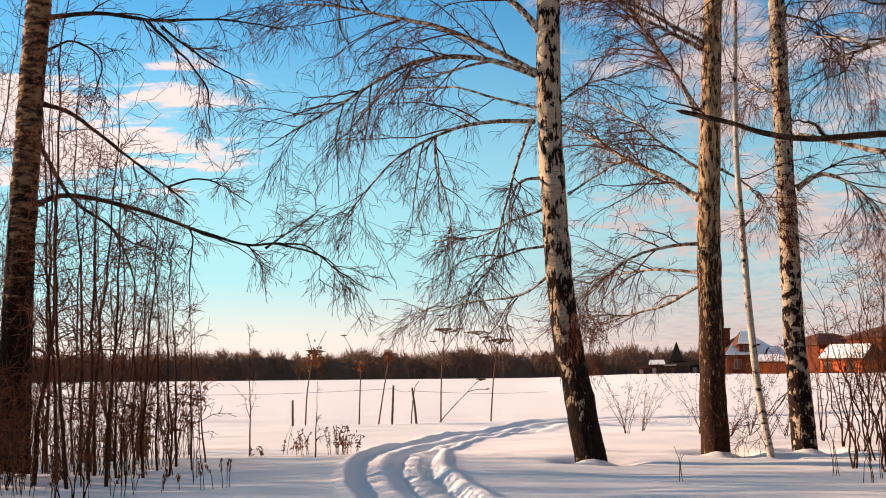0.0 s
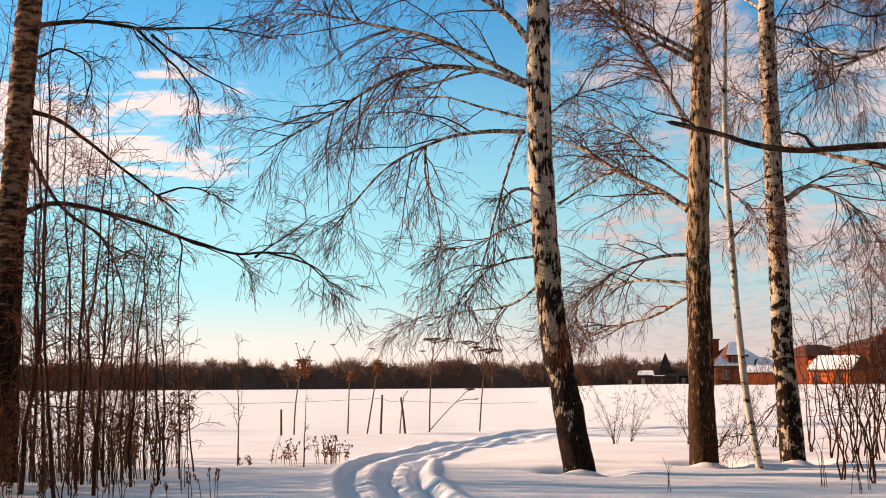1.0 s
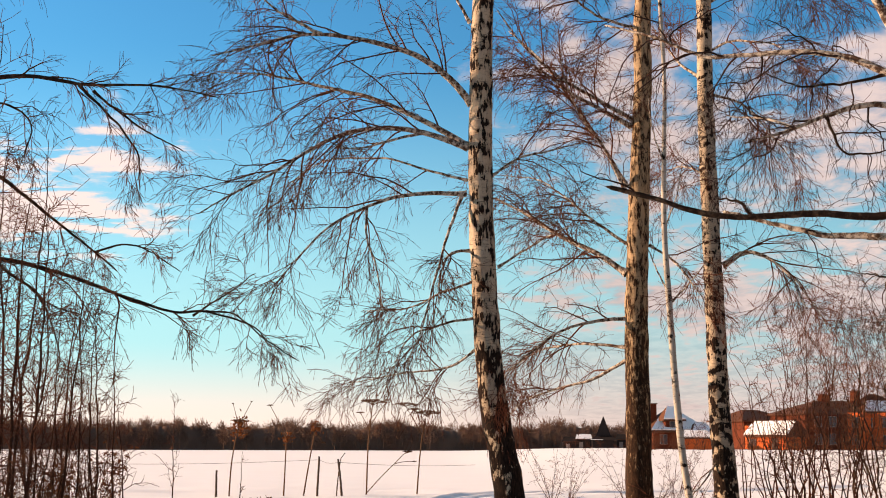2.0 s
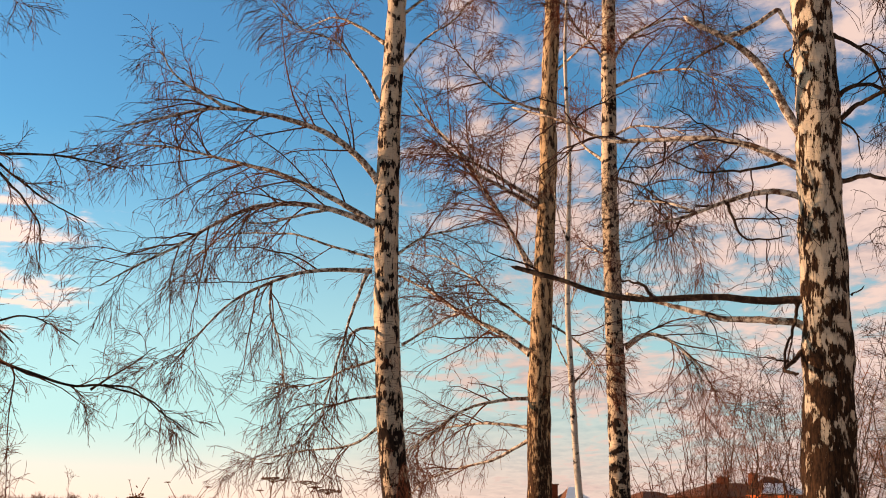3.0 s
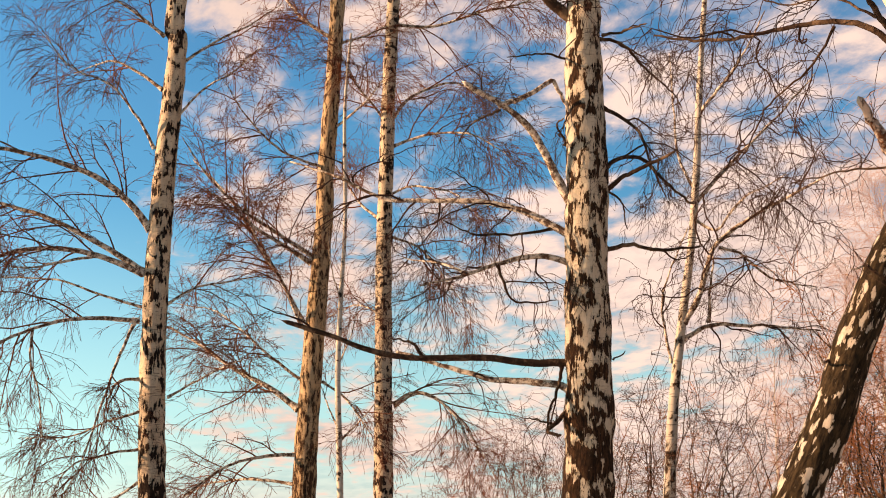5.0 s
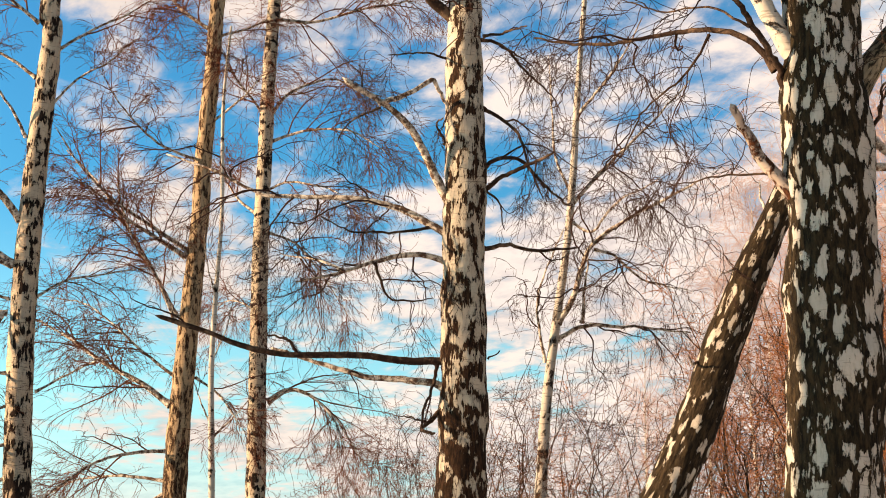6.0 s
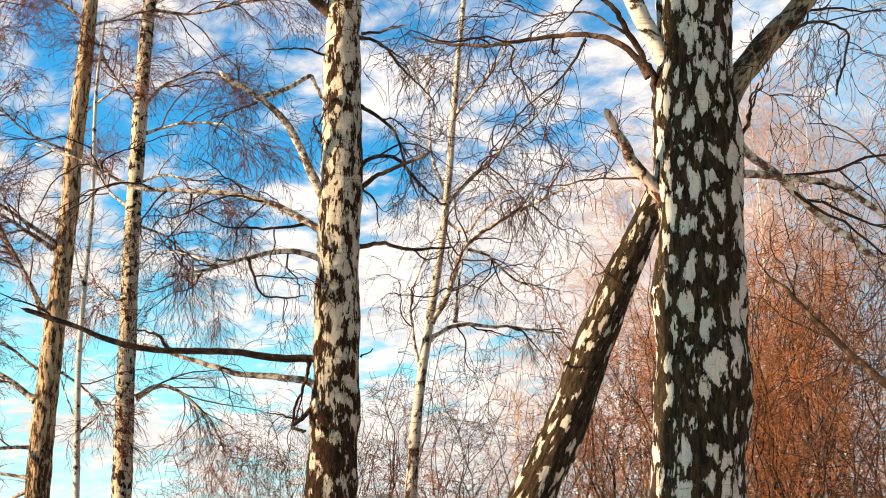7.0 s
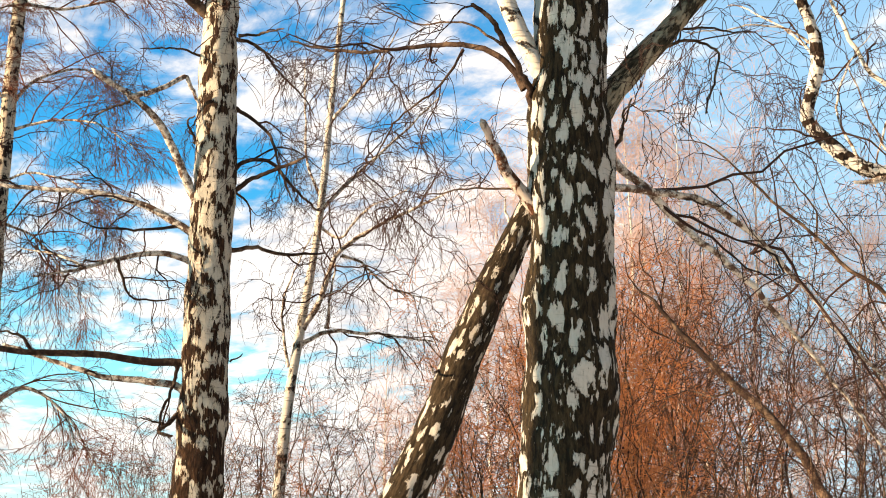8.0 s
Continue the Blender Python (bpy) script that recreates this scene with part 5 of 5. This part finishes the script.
def thickets():
    dark = "slender bare sapling standing in the snow"
    for t, f, h in ((-16.0, 17.5, 8.5), (-15.3, 18.6, 7.0), (-14.9, 17.0, 9.5), (-14.4, 19.0, 6.0), (-14.0, 17.8, 8.8), (-13.7, 18.8, 9.6), (-13.4, 17.2, 7.4),
                    (-12.9, 18.2, 8.0), (-12.4, 19.6, 5.0), (-11.9, 18.0, 6.4), (-11.4, 20.0, 6.6), (-11.0, 19.2, 5.4), (-10.7, 21.0, 4.4), (-10.1, 20.2, 4.0),
                    (-9.5, 21.5, 3.2), (-15.7, 20.5, 6.6), (-14.6, 21.6, 7.2), (-13.1, 22.0, 6.2), (-12.2, 22.6, 5.2), (-17.6, 18.4, 9.0), (-18.4, 20.0, 9.0)):
        p = at(t, f)
        h = min(h, 6.9 - 0.65 * (t + 16))
        sapling(p.x, p.y, h, 0.010 + 0.0026 * h * rng.uniform(0.5, 1.35), 0.07, dark, dense=0.75, spread=52, crook=0.02, least=0.0042)
    for k in range(38):
        t = -18.5 + 8.9 * rng.random() ** 1.2
        p = at(t, rng.uniform(17, 25))
        h = min(rng.uniform(2.0, 6.5) * (1.0 if t < -12 else 0.6), 6.2 - 0.65 * (t + 16))
        sapling(p.x, p.y, h, 0.005 + 0.0011 * h, 0.16, "thin bare sapling in the thicket", dense=0.6, spread=58, crook=0.03, least=0.004)
    low = [sapling(*at(-14 + k, 20 + k)[:2], 1.7, 0.009, 0.22, "low brown brush in the thicket", "low brush", red_twig if k else bark_twig, 1.3, stems=3, crook=0.05, spread=65) for k in range(3)]
    for k in range(32):
        p = at(-18.5 + 8.2 * rng.random() ** 1.6, rng.uniform(16.5, 27))
        size = rng.uniform(0.5, 1.2)
        copy_thing(low[k % 3], pose(p.x, p.y, -0.06, 0, 0, rng.uniform(0, 360)) @ Matrix.Diagonal((size, size, size, 1)))
    for k in range(16):
        p = at(rng.uniform(-18.5, -14.2), rng.uniform(15, 19.5))
        size = rng.uniform(0.45, 0.9)
        copy_thing(low[k % 3], pose(p.x, p.y, -0.06, 0, 0, rng.uniform(0, 360)) @ Matrix.Diagonal((size, size, size, 1)))
    for t, f, h in ((-7.85, 22.5, 2.2), (-5.2, 22.0, 1.45)):
        p = at(t, f)
        sapling(p.x, p.y, h, 0.014, 0.04, "lone young sapling rising from the snow", dense=0.9)
    for t, f, h in ((15.6, 24, 3.0), (16.3, 22, 2.6), (16.9, 20.5, 3.4), (17.4, 23, 4.0), (18.2, 21, 3.0), (19.0, 24, 4.0), (20.2, 22, 3.6), (21.5, 25, 4.0), (15.0, 26, 2.6), (16.0, 19.5, 2.2), (16.6, 25, 3.6), (17.2, 19, 2.4), (17.8, 26, 4.2), (18.6, 19.5, 3.0), (19.6, 27, 4.4), (14.2, 30, 2.2)):
        p = at(t, f)
        sapling(p.x, p.y, h, 0.014, 0.20, "bare shrub with several stems in the snow", "shrubs", stems=3, dense=0.42, crook=0.055, spread=55, least=0.0036)
    for t, f, h in ((7.3, 29, 1.6), (7.9, 31, 1.2), (10.2, 30, 1.7), (12.1, 29, 1.8), (13.5, 28, 1.6), (11.3, 27, 1.2), (12.7, 25, 1.2)):
        p = at(t, f)
        sapling(p.x, p.y, h, 0.007, 0.55, "small twiggy bush poking from the snow", "bushes", stems=7, dense=0.8, crook=0.05, spread=58)


thickets()


def brush_wall():
    """The brushwood that closes the view beyond the old birches."""
    kinds = []
    for k in range(4):
        s = sapling(0, 0, 4.4 + 0.5 * k, 0.019, 0.26, "bare reddish shrub in the wood edge", "brushwood", (red_twig, orange_twig, red_twig, near_twig)[k], (0.6, 0.9, 0.6, 0.75)[k], stems=3, crook=0.08, spread=62, sag=0.03, least=0.0036)
        kinds.append(s)
    for t in np.r_[np.arange(17, 33.5, 1.05), np.arange(33.5, 54, 0.8)]:
        for ring in range(3 if t > 33.5 else 2):
            if ring == 1 and int(round(t * 20)) % 2 or ring == 2 and rng.random() < 0.4 or ring == 0 and t > 44 and rng.random() < 0.3:
                continue
            f = (rng.uniform(20, 26), rng.uniform(29, 35), rng.uniform(13, 18))[ring]
            p = at(t + rng.uniform(-0.5, 0.5), f)
            g = kinds[int(rng.choice([0, 2, 3])) if t < 33.5 or t > 44.5 else int(rng.choice([1, 1, 1, 0, 3]))]
            size = rng.uniform(0.75, 1.05) * (0.72 + 0.014 * (t - 17))
            copy_thing(g, pose(p.x, p.y, -0.08, 0, 0, rng.uniform(0, 360)) @ Matrix.Diagonal((size, size, size, 1)))
    for k in range(24):
        p = at(22.5 + 0.6 * k, rng.uniform(13.5, 18.5))
        size = rng.uniform(0.55, 0.8)
        copy_thing(kinds[(0, 3, 2)[k % 3]], pose(p.x, p.y, -0.08, 0, 0, rng.uniform(0, 360)) @ Matrix.Diagonal((size, size, size, 1)))
    for k in range(7):
        p = at(35.8 + 0.75 * k, rng.uniform(17.0, 21.0))
        size = rng.uniform(1.1, 1.35)
        copy_thing(kinds[1], pose(p.x, p.y, -0.08, 0, 0, rng.uniform(0, 360)) @ Matrix.Diagonal((size, size, size, 1)))
    for k in range(13):
        p = at(35.4 + 0.65 * k, rng.uniform(23.0, 29.0))
        size = rng.uniform(1.45, 1.75)
        copy_thing(kinds[(0, 2, 1)[k % 3]], pose(p.x, p.y, -0.08, 0, 0, rng.uniform(0, 360)) @ Matrix.Diagonal((size, size, size, 1)))
    for k in range(4):
        p = at(42.0 + 2.6 * k, rng.uniform(10.5, 14))
        size = rng.uniform(0.6, 0.85)
        copy_thing(kinds[3], pose(p.x, p.y, -0.08, 0, 0, rng.uniform(0, 360)) @ Matrix.Diagonal((size, size, size, 1)))
    for k, g in enumerate(kinds):
        p = at(20 + 7 * k, 24)
        g.matrix_world = pose(p.x, p.y, -0.08, 0, 0, 40 * k)


brush_wall()


def wood_birch(x, y, tall, turn, label, seed_lean, full=True):
    """A slim birch of the wood with a full hanging crown."""
    tree = new("birch_tree")
    tree.matrix_world = pose(x, y, -0.1, 0, 0, turn)
    tagged(tree, label, "tree", "wood birches")
    n = 24
    s = np.linspace(0, 1, n)
    p = np.stack([seed_lean * s ** 1.5 * tall + 0.08 * np.sin(s * 7), 0.05 * np.sin(s * 5 + 1) * tall * 0.2, s * tall], 1)
    r = 0.085 * (1 - 0.93 * s)
    v, f = tubes(p[None], r[None], 8)
    mesh_object("trunk", v, f, bark_pale, tree, ages=np.clip(1 - v[:, 2] / 2.5, 0, 1))
    b = Bunch()
    one, r1 = grow(p[None], r[None], 42 if full else 16, tall * 0.24, 34, -0.05, 8, 0.16, least=0.006, most=0.03)
    b.add(one, r1, 5)
    two, r2 = grow(one, r1, 8 if full else 5, tall * 0.10, 42, 0.14, 5, 0.15, least=0.004)
    b.add(two, r2, 3)
    if full:
        three, r3 = grow(two, r2, 4, tall * 0.07, 40, 0.34, 3, 0.15, least=0.0045)
        b.add(three, r3, 3)
    tagged(b.done("twig_spray", pale_twig, tree), kind="stuff")
    return tree


def wood():
    kinds = [wood_birch(*at(40.5, 34)[:2], 12.5, 0, "slim wood birch with reddish hanging twigs", 0.03),
             wood_birch(*at(44.0, 36)[:2], 14.0, 90, "slim wood birch with reddish hanging twigs", -0.04),
             wood_birch(*at(38.2, 38)[:2], 11.0, 200, "slim wood birch with reddish hanging twigs", 0.05)]
    for t, f, k, size in ((36.0, 38, 1, 1.0), (37.5, 33, 0, 1.0), (39.5, 31, 2, 1.1), (41.3, 33, 0, 1.05), (42.6, 38, 2, 1.2), (45.2, 34, 1, 0.7), (46.5, 40, 0, 0.9), (48.0, 34, 2, 0.9),
                          (49.5, 38, 1, 0.85), (51.0, 32, 0, 0.85), (53.0, 36, 2, 1.0), (33.6, 40, 0, 0.95), (31.8, 43, 2, 1.0), (29.4, 46, 1, 0.7), (34.8, 47, 2, 1.3), (40.4, 44, 1, 1.2)):
        p = at(t, f)
        copy_thing(kinds[k], pose(p.x, p.y, -0.1, 0, 0, rng.uniform(0, 360)) @ Matrix.Diagonal((size, size, size, 1)))


wood()


# ---- dry stalks, posts and weeds in the field ----
def umbel(parent, top, size, rays=20):
    """The dry head of a hogweed: uneven bare spokes with drooping tufts of seed stalks."""
    b = Bunch()
    o = np.array(top)
    for k in range(rays):
        a = k * 2.39996 + rng.normal(0, 0.2)
        rr = size * math.sqrt((k + 0.7) / rays) * rng.uniform(0.75, 1.15)
        end = o + np.array([math.cos(a) * rr, math.sin(a) * rr, size * (0.34 - 0.16 * (rr / size) ** 2 + rng.normal(0, 0.02))])
        b.add(np.array([[o, (o + end) / 2 + [0, 0, 0.05 * size], end]]), np.array([[0.006, 0.005, 0.004]]), 3)
        m = 9
        q = rng.uniform(0, 6.28, m)
        tips = end + np.stack([np.cos(q), np.sin(q), rng.normal(0.1, 0.16, m)], 1) * size * 0.2
        b.add(np.stack([np.repeat(end[None], m, 0), (end + tips) / 2, tips], 1), np.full((m, 3), 0.0065), 3)
    return b.done("umbel", straw, parent)


def dead_leaves(parent, where, size, count):
    """A clump of withered leaves clinging to a stalk."""
    bm = bmesh.new()
    for k in range(count):
        c = np.array(where) + rng.normal(0, 1, 3) * np.array([0.5, 0.5, 0.7]) * size
        m = Matrix.Translation(c) @ Euler(rng.uniform(0, 6.28, 3)).to_matrix().to_4x4() @ Matrix.Diagonal((0.024, 0.042, 0.008, 1))
        bmesh.ops.create_icosphere(bm, subdivisions=1, radius=1.0, matrix=m)
    return tagged(part("dead_leaf_clump", bm, rust_leaf, parent), "withered rusty leaf clump", kind="stuff")


def hogweed(x, y, turn, stalk, heads, label, thick=0.020):
    thing = new("hogweed")
    thing.matrix_world = pose(x, y, -0.05, 0, 0, turn)
    tagged(thing, label, "plant", "dry hogweeds")
    path, _ = smooth_path(stalk, 14)
    st = Bunch().add(path[None], np.linspace(thick, thick * 0.58, 14)[None], 6).done("stalk", straw, thing)
    for start, top, size in heads:
        p, _ = smooth_path([start, ((start[0] + top[0]) / 2, (start[1] + top[1]) / 2, (start[2] + top[2]) / 2 + 0.03), top], 6)
        Bunch().add(p[None], np.linspace(0.010, 0.006, 6)[None], 4).done("stem", straw, thing)
        umbel(thing, top, size)
    return thing


def field_things():
    D = 35.0
    spot = lambda t: at(t, D)
    p = spot(-0.16)
    hogweed(p.x, p.y, 0.2, [(0, 0, 0), (0.03, 0, 1.2), (0.12, 0, 2.2)],
            [((0.12, 0, 2.15), (0.14, 0, 2.28), 0.37), ((0.08, 0, 1.6), (-0.16, 0.1, 2.08), 0.10), ((0.10, 0, 2.0), (0.02, 0.1, 2.72), 0.12), ((0.1, 0, 1.8), (0.5, 0.2, 2.4), 0.08)],
            "tall dry hogweed with flat seed umbels")
    p = spot(1.85)
    hogweed(p.x, p.y, -1.8, [(0, 0, 0), (0.08, 0, 1.1), (0.20, 0, 1.95)],
            [((0.2, 0, 1.9), (0.24, 0, 2.02), 0.36), ((0.14, 0, 1.5), (-0.28, 0.1, 2.25), 0.27), ((0.16, 0, 1.7), (-0.05, -0.1, 2.15), 0.16)], "dry hogweed with two broad flat umbels")
    p = spot(-3.45)
    hogweed(p.x, p.y, 3.4, [(0, 0, 0), (0.03, 0, 0.9), (0.05, 0, 1.5)], [((0.05, 0, 1.45), (-0.36, 0, 2.25), 0.07), ((0.05, 0, 1.4), (0.6, 0.1, 2.15), 0.08)], "forked dry hogweed stalk with small heads")
    p = spot(-2.68)
    hogweed(p.x, p.y, 2.6, [(0, 0, 0), (0.14, 0, 0.9), (0.28, 0, 1.7)], [((0.28, 0, 1.65), (0.33, 0, 1.75), 0.18), ((0.26, 0, 1.6), (0.48, 0, 1.35), 0.06)], "leaning dry hogweed with a ragged head")
    p = spot(-5.6)
    hogweed(p.x, p.y, 5.5, [(0, 0, 0), (0.05, 0, 0.9), (0.2, 0, 1.8)], [((0.2, 0, 1.7), (0.22, 0, 1.82), 0.26), ((0.2, 0, 1.7), (0.5, 0.1, 2.35), 0.03), ((0.2, 0, 1.7), (0.05, 0.1, 2.3), 0.03)], "dry stalk with a drooping brown head")
    p = spot(-0.36)
    hogweed(p.x, p.y, -0.2, [(0, 0, 0), (0.45, 0.1, 0.5), (0.95, 0.2, 1.0)], [((0.95, 0.2, 1.0), (1.12, 0.2, 1.12), 0.13), ((0.8, 0.15, 0.85), (1.3, 0.2, 0.9), 0.06)], "slanting broken hogweed stalk over the snow", 0.013)
    plants = [ob for ob in bpy.data.objects if ob.name.startswith("hogweed")]
    dead_leaves(plants[4], (0.22, 0, 1.75), 0.22, 130)
    dead_leaves(plants[2], (0.06, 0, 1.45), 0.12, 45)
    dead_leaves(plants[3], (0.30, 0, 1.72), 0.12, 50)
    # fence posts with a sagging wire
    tops = []
    for t, h, lean in ((-6.1, 0.65, 0.0), (-2.12, 0.98, 0.04), (-1.1, 0.92, -0.12)):
        p = at(t, 34.5)
        post = new("fence_post")
        post.matrix_world = pose(p.x, p.y, -0.1, 0, 0, -t)
        tagged(post, "weathered wooden fence post in the snow", "post", "fence posts")
        path, _ = smooth_path([(0, 0, 0), (lean * 0.4, 0, h * 0.5), (lean, 0, h + 0.1)], 8, 0.004)
        Bunch().add(path[None], np.linspace(0.031, 0.024, 8)[None], 7).done("shaft", old_wood, post)
        tops.append(post.matrix_world @ Vector((lean, 0, h + 0.02)))
    p = at(-1.35, 34.6)
    stick = new("broken_stick")
    stick.matrix_world = pose(p.x, p.y, -0.05, 0, 0, 0)
    tagged(stick, "broken weathered stick leaning in the snow", "stick")
    path, _ = smooth_path([(0, 0, 0), (0.03, 0, 0.5), (0.10, 0, 1.0), (0.20, 0, 1.12)], 8, 0.004)
    Bunch().add(path[None], np.linspace(0.018, 0.010, 8)[None], 5).done("shaft", old_wood, stick)
    for a, b in ((at(-11.5, 36.5, 0.78), tops[1]), (tops[1], tops[2]), (tops[2], at(4.2, 37.5, 0.75))):
        s = np.linspace(0, 1, 14)[:, None]
        q = np.array(a) * (1 - s) + np.array(b) * s
        q[:, 2] -= 0.05 * np.sin(s[:, 0] * np.pi)
        wire = Bunch().add(q[None], np.full((1, 14), 0.005), 3).done("wire", old_wood)
        tagged(wire, "thin sagging fence wire", "wire", "fence wires")


field_things()


def weed(x, y, tall, count, label, leaves=8, plume=False):
    """A clump of withered stems; leaves curl along them, or crowd into a plume at the top."""
    thing = new("weed")
    thing.matrix_world = pose(x, y, -0.06, 0, 0, rng.uniform(0, 360))
    tagged(thing, label, "plant", "dry weeds")
    for k in range(count):
        a = rng.uniform(0, 6.28)
        o = rng.normal(0, 0.08, 2)
        out = rng.uniform(0.1, 0.4) * tall
        p, _ = smooth_path([(o[0], o[1], 0), (o[0] + math.cos(a) * out * 0.4, o[1] + math.sin(a) * out * 0.4, tall * 0.6), (o[0] + math.cos(a) * out, o[1] + math.sin(a) * out, tall * rng.uniform(0.7, 1.05))], 8)
        stem = Bunch().add(p[None], np.linspace(0.0052, 0.003, 8)[None], 4).done("stem", straw, thing)
        if leaves:
            bm = bmesh.new()
            for j in range(leaves):
                c = p[(5 + j % 3) if plume else (3 + j % 5)] + rng.normal(0, 0.010 if plume else 0.018, 3)
                shape = (0.005, 0.028, 0.005, 1) if plume else (0.011, 0.025, 0.005, 1)
                tilt = (rng.normal(1.57, 0.35), 0, rng.uniform(0, 6.28)) if plume else tuple(rng.uniform(0, 6.28, 3))
                m = Matrix.Translation(c) @ Euler(tilt).to_matrix().to_4x4() @ Matrix.Diagonal(shape)
                bmesh.ops.create_icosphere(bm, subdivisions=1, radius=1.0, matrix=m)
            tagged(part("dry_leaf", bm, rust_leaf, stem), "curled brown leaf tuft", kind="stuff")
    return thing


def weeds():
    for t, f, h, n in ((-4.15, 22.6, 0.50, 12), (-3.75, 22.9, 0.40, 7), (-5.75, 22.6, 0.42, 5), (-6.0, 23.0, 0.3, 4), (-7.5, 22.6, 0.2, 3), (-12.4, 19.0, 1.0, 8), (-11.6, 20.4, 1.2, 9),
                       (-13.0, 20.8, 0.8, 7), (-12.1, 21.4, 1.3, 8), (-11.2, 21.0, 0.9, 7), (-15.2, 18.5, 0.8, 6), (-16.2, 17.3, 0.7, 6), (-14.0, 18.8, 0.7, 7), (-14.7, 20.2, 0.9, 8), (-16.8, 16.0, 0.6, 6), (-11.8, 22.0, 1.5, 6), (-12.3, 22.6, 1.3, 5), (-11.5, 22.8, 1.1, 5), (-13.4, 21.5, 1.0, 8), (-15.6, 19.4, 1.1, 8), (-16.4, 19.0, 1.2, 8), (-12.7, 23.4, 0.9, 7), (-14.3, 22.5, 1.0, 8), (-17.3, 17.5, 1.0, 8)):
        p = at(t, f)
        weed(p.x, p.y, h, n, "withered brown weed clump in the snow", 12)
    for t, f, h, n in ((-10.2, 22.5, 1.5, 9), (-10.7, 23.0, 1.2, 8), (-12.0, 20.6, 1.0, 8)):
        p = at(t, f)
        weed(p.x, p.y, h, n, "tall weed with withered rusty leaves", 30)
    for t, f, h, n in ((-9.2, 15.9, 0.42, 4), (-8.9, 16.3, 0.34, 2), (-10.9, 15.8, 0.27, 3), (-13.6, 15.6, 0.3, 3), (-15.4, 15.4, 0.35, 4), (-12.2, 16.6, 0.3, 2)):
        p = at(t, f)
        weed(p.x, p.y, h, n, "dry reddish grass plume in the snow", 12, True)
    for t, f, h, n in ((9.6, 16.4, 0.5, 3), (16.6, 16.2, 0.5, 3), (15.2, 17.6, 0.7, 4), (17.1, 17.0, 0.8, 4), (-6.3, 23.0, 0.5, 2), (-12.6, 15.6, 0.8, 3), (-16.4, 15.0, 1.1, 3), (-10.1, 17.2, 0.6, 2)):
        p = at(t, f)
        weed(p.x, p.y, h, n, "thin bare twig standing in the snow", 0)


weeds()


# ---- unseen growth added beside the viewer, whose shade falls across the snow ----
def shade_growth():
    kinds = [sapling(-9.5, 17.5, 5.0, 0.025, 0.12, "unseen bare sapling that shades the snow", "side growth", stems=3, dense=0.25, turn=20),
             sapling(-12.0, 19.0, 6.0, 0.025, 0.10, "unseen bare sapling that shades the snow", "side growth", stems=3, dense=0.25, turn=80)]
    for k in range(80):
        y = 12.5 + 9 * rng.random()
        x = -0.39 * y - 11.0 * rng.random() - 0.4
        y -= 0.2 * (x + 2)
        size = rng.uniform(0.45, 0.95)
        copy_thing(kinds[k % 2], pose(x, y, -0.08, 0, 0, rng.uniform(0, 360)) @ Matrix.Diagonal((size, size, size, 1)))
    kind = wood_birch(-9.0, 15.2, 11.0, 0, "unseen slim birch that shades the snow", 0.02, False)
    for x, y, size in ((-11.5, 16.6, 0.9), (-14.5, 18.5, 1.0), (-17.0, 15.4, 1.1), (-22.5, 17.6, 1.2), (-13.5, 14.4, 1.0), (-8.6, 16.6, 0.6), (-20.0, 14.2, 1.1), (-26.0, 13.4, 1.1), (-18.4, 18.0, 0.9), (-29.0, 16.2, 1.2), (-8.2, 19.3, 0.8), (-11.6, 19.6, 1.0), (-16.5, 19.5, 1.1), (-9.2, 13.8, 0.7), (-10.8, 15.8, 0.8), (-18.0, 14.8, 1.0)):
        copy_thing(kind, pose(x, y - 0.2 * (x + 2), -0.1, 0, 0, 70 * x) @ Matrix.Diagonal((size, size, size, 1)))
    low = sapling(-6.2, 15.0, 1.9, 0.010, 0.2, "unseen low bare brush that shades the snow", "low brush", bark_twig, 1.4, stems=4, crook=0.03, spread=55)
    for k in range(22):
        y = 14.0 + 5.5 * rng.random()
        x = -0.33 * y - 3.2 * rng.random()
        size = rng.uniform(0.5, 1.1)
        copy_thing(low, pose(x, y, -0.06, 0, 0, rng.uniform(0, 360)) @ Matrix.Diagonal((size, size, size, 1)))
    # out of view, added so its trunk shades all but a strip of birch_h
    birch(-5.06, 8.15, 0, [(0, 0, -0.2, 0.32), (0.02, 0, 1.0, 0.27), (0.03, 0, 4.0, 0.25), (0, 0, 8.0, 0.2)], "unseen birch added to shade the massive old birch", bark_old, 12)


shade_growth()


def shading_wood():
    """Wood added out of view, beside and behind the viewer, to block sky light."""
    bunch = Bunch()
    for k in range(120):
        t = rng.uniform(70, 262)
        f = rng.uniform(15, 46)
        o = np.array(at(t, f))
        tall = rng.uniform(9, 16)
        bunch.add(np.array([[o + [0, 0, -0.2], o + [0, 0, tall * 0.5], o + [0, 0, tall]]]), np.array([[0.14, 0.10, 0.02]]), 5)
        m = 34
        up = rng.uniform(0.05, 0.95, m) * tall
        turn = rng.uniform(0, 6.28, m)
        reach = (0.10 + 0.22 * (1 - up / tall)) * tall * rng.uniform(0.6, 1.2, m)
        a = np.stack([np.zeros(m), np.zeros(m), up], 1)
        c = a + np.stack([np.cos(turn) * reach, np.sin(turn) * reach, reach * rng.uniform(-0.1, 0.9, m)], 1)
        p = np.stack([a, (a + c) / 2 + [0, 0, 0.1], c], 1) + o
        bunch.add(p, np.array([[0.05, 0.04, 0.02]] * m), 3)
        fine, r = grow(p, np.full((m, 3), 0.03), 3, 0.09 * tall, 50, 0.05, 2, 0.2, least=0.025, most=0.03)
        bunch.add(fine, r, 3)
    tagged(bunch.done("wood_behind", bark_twig), "unseen bare wood added to block sky light", "woods", kind="stuff")


shading_wood()
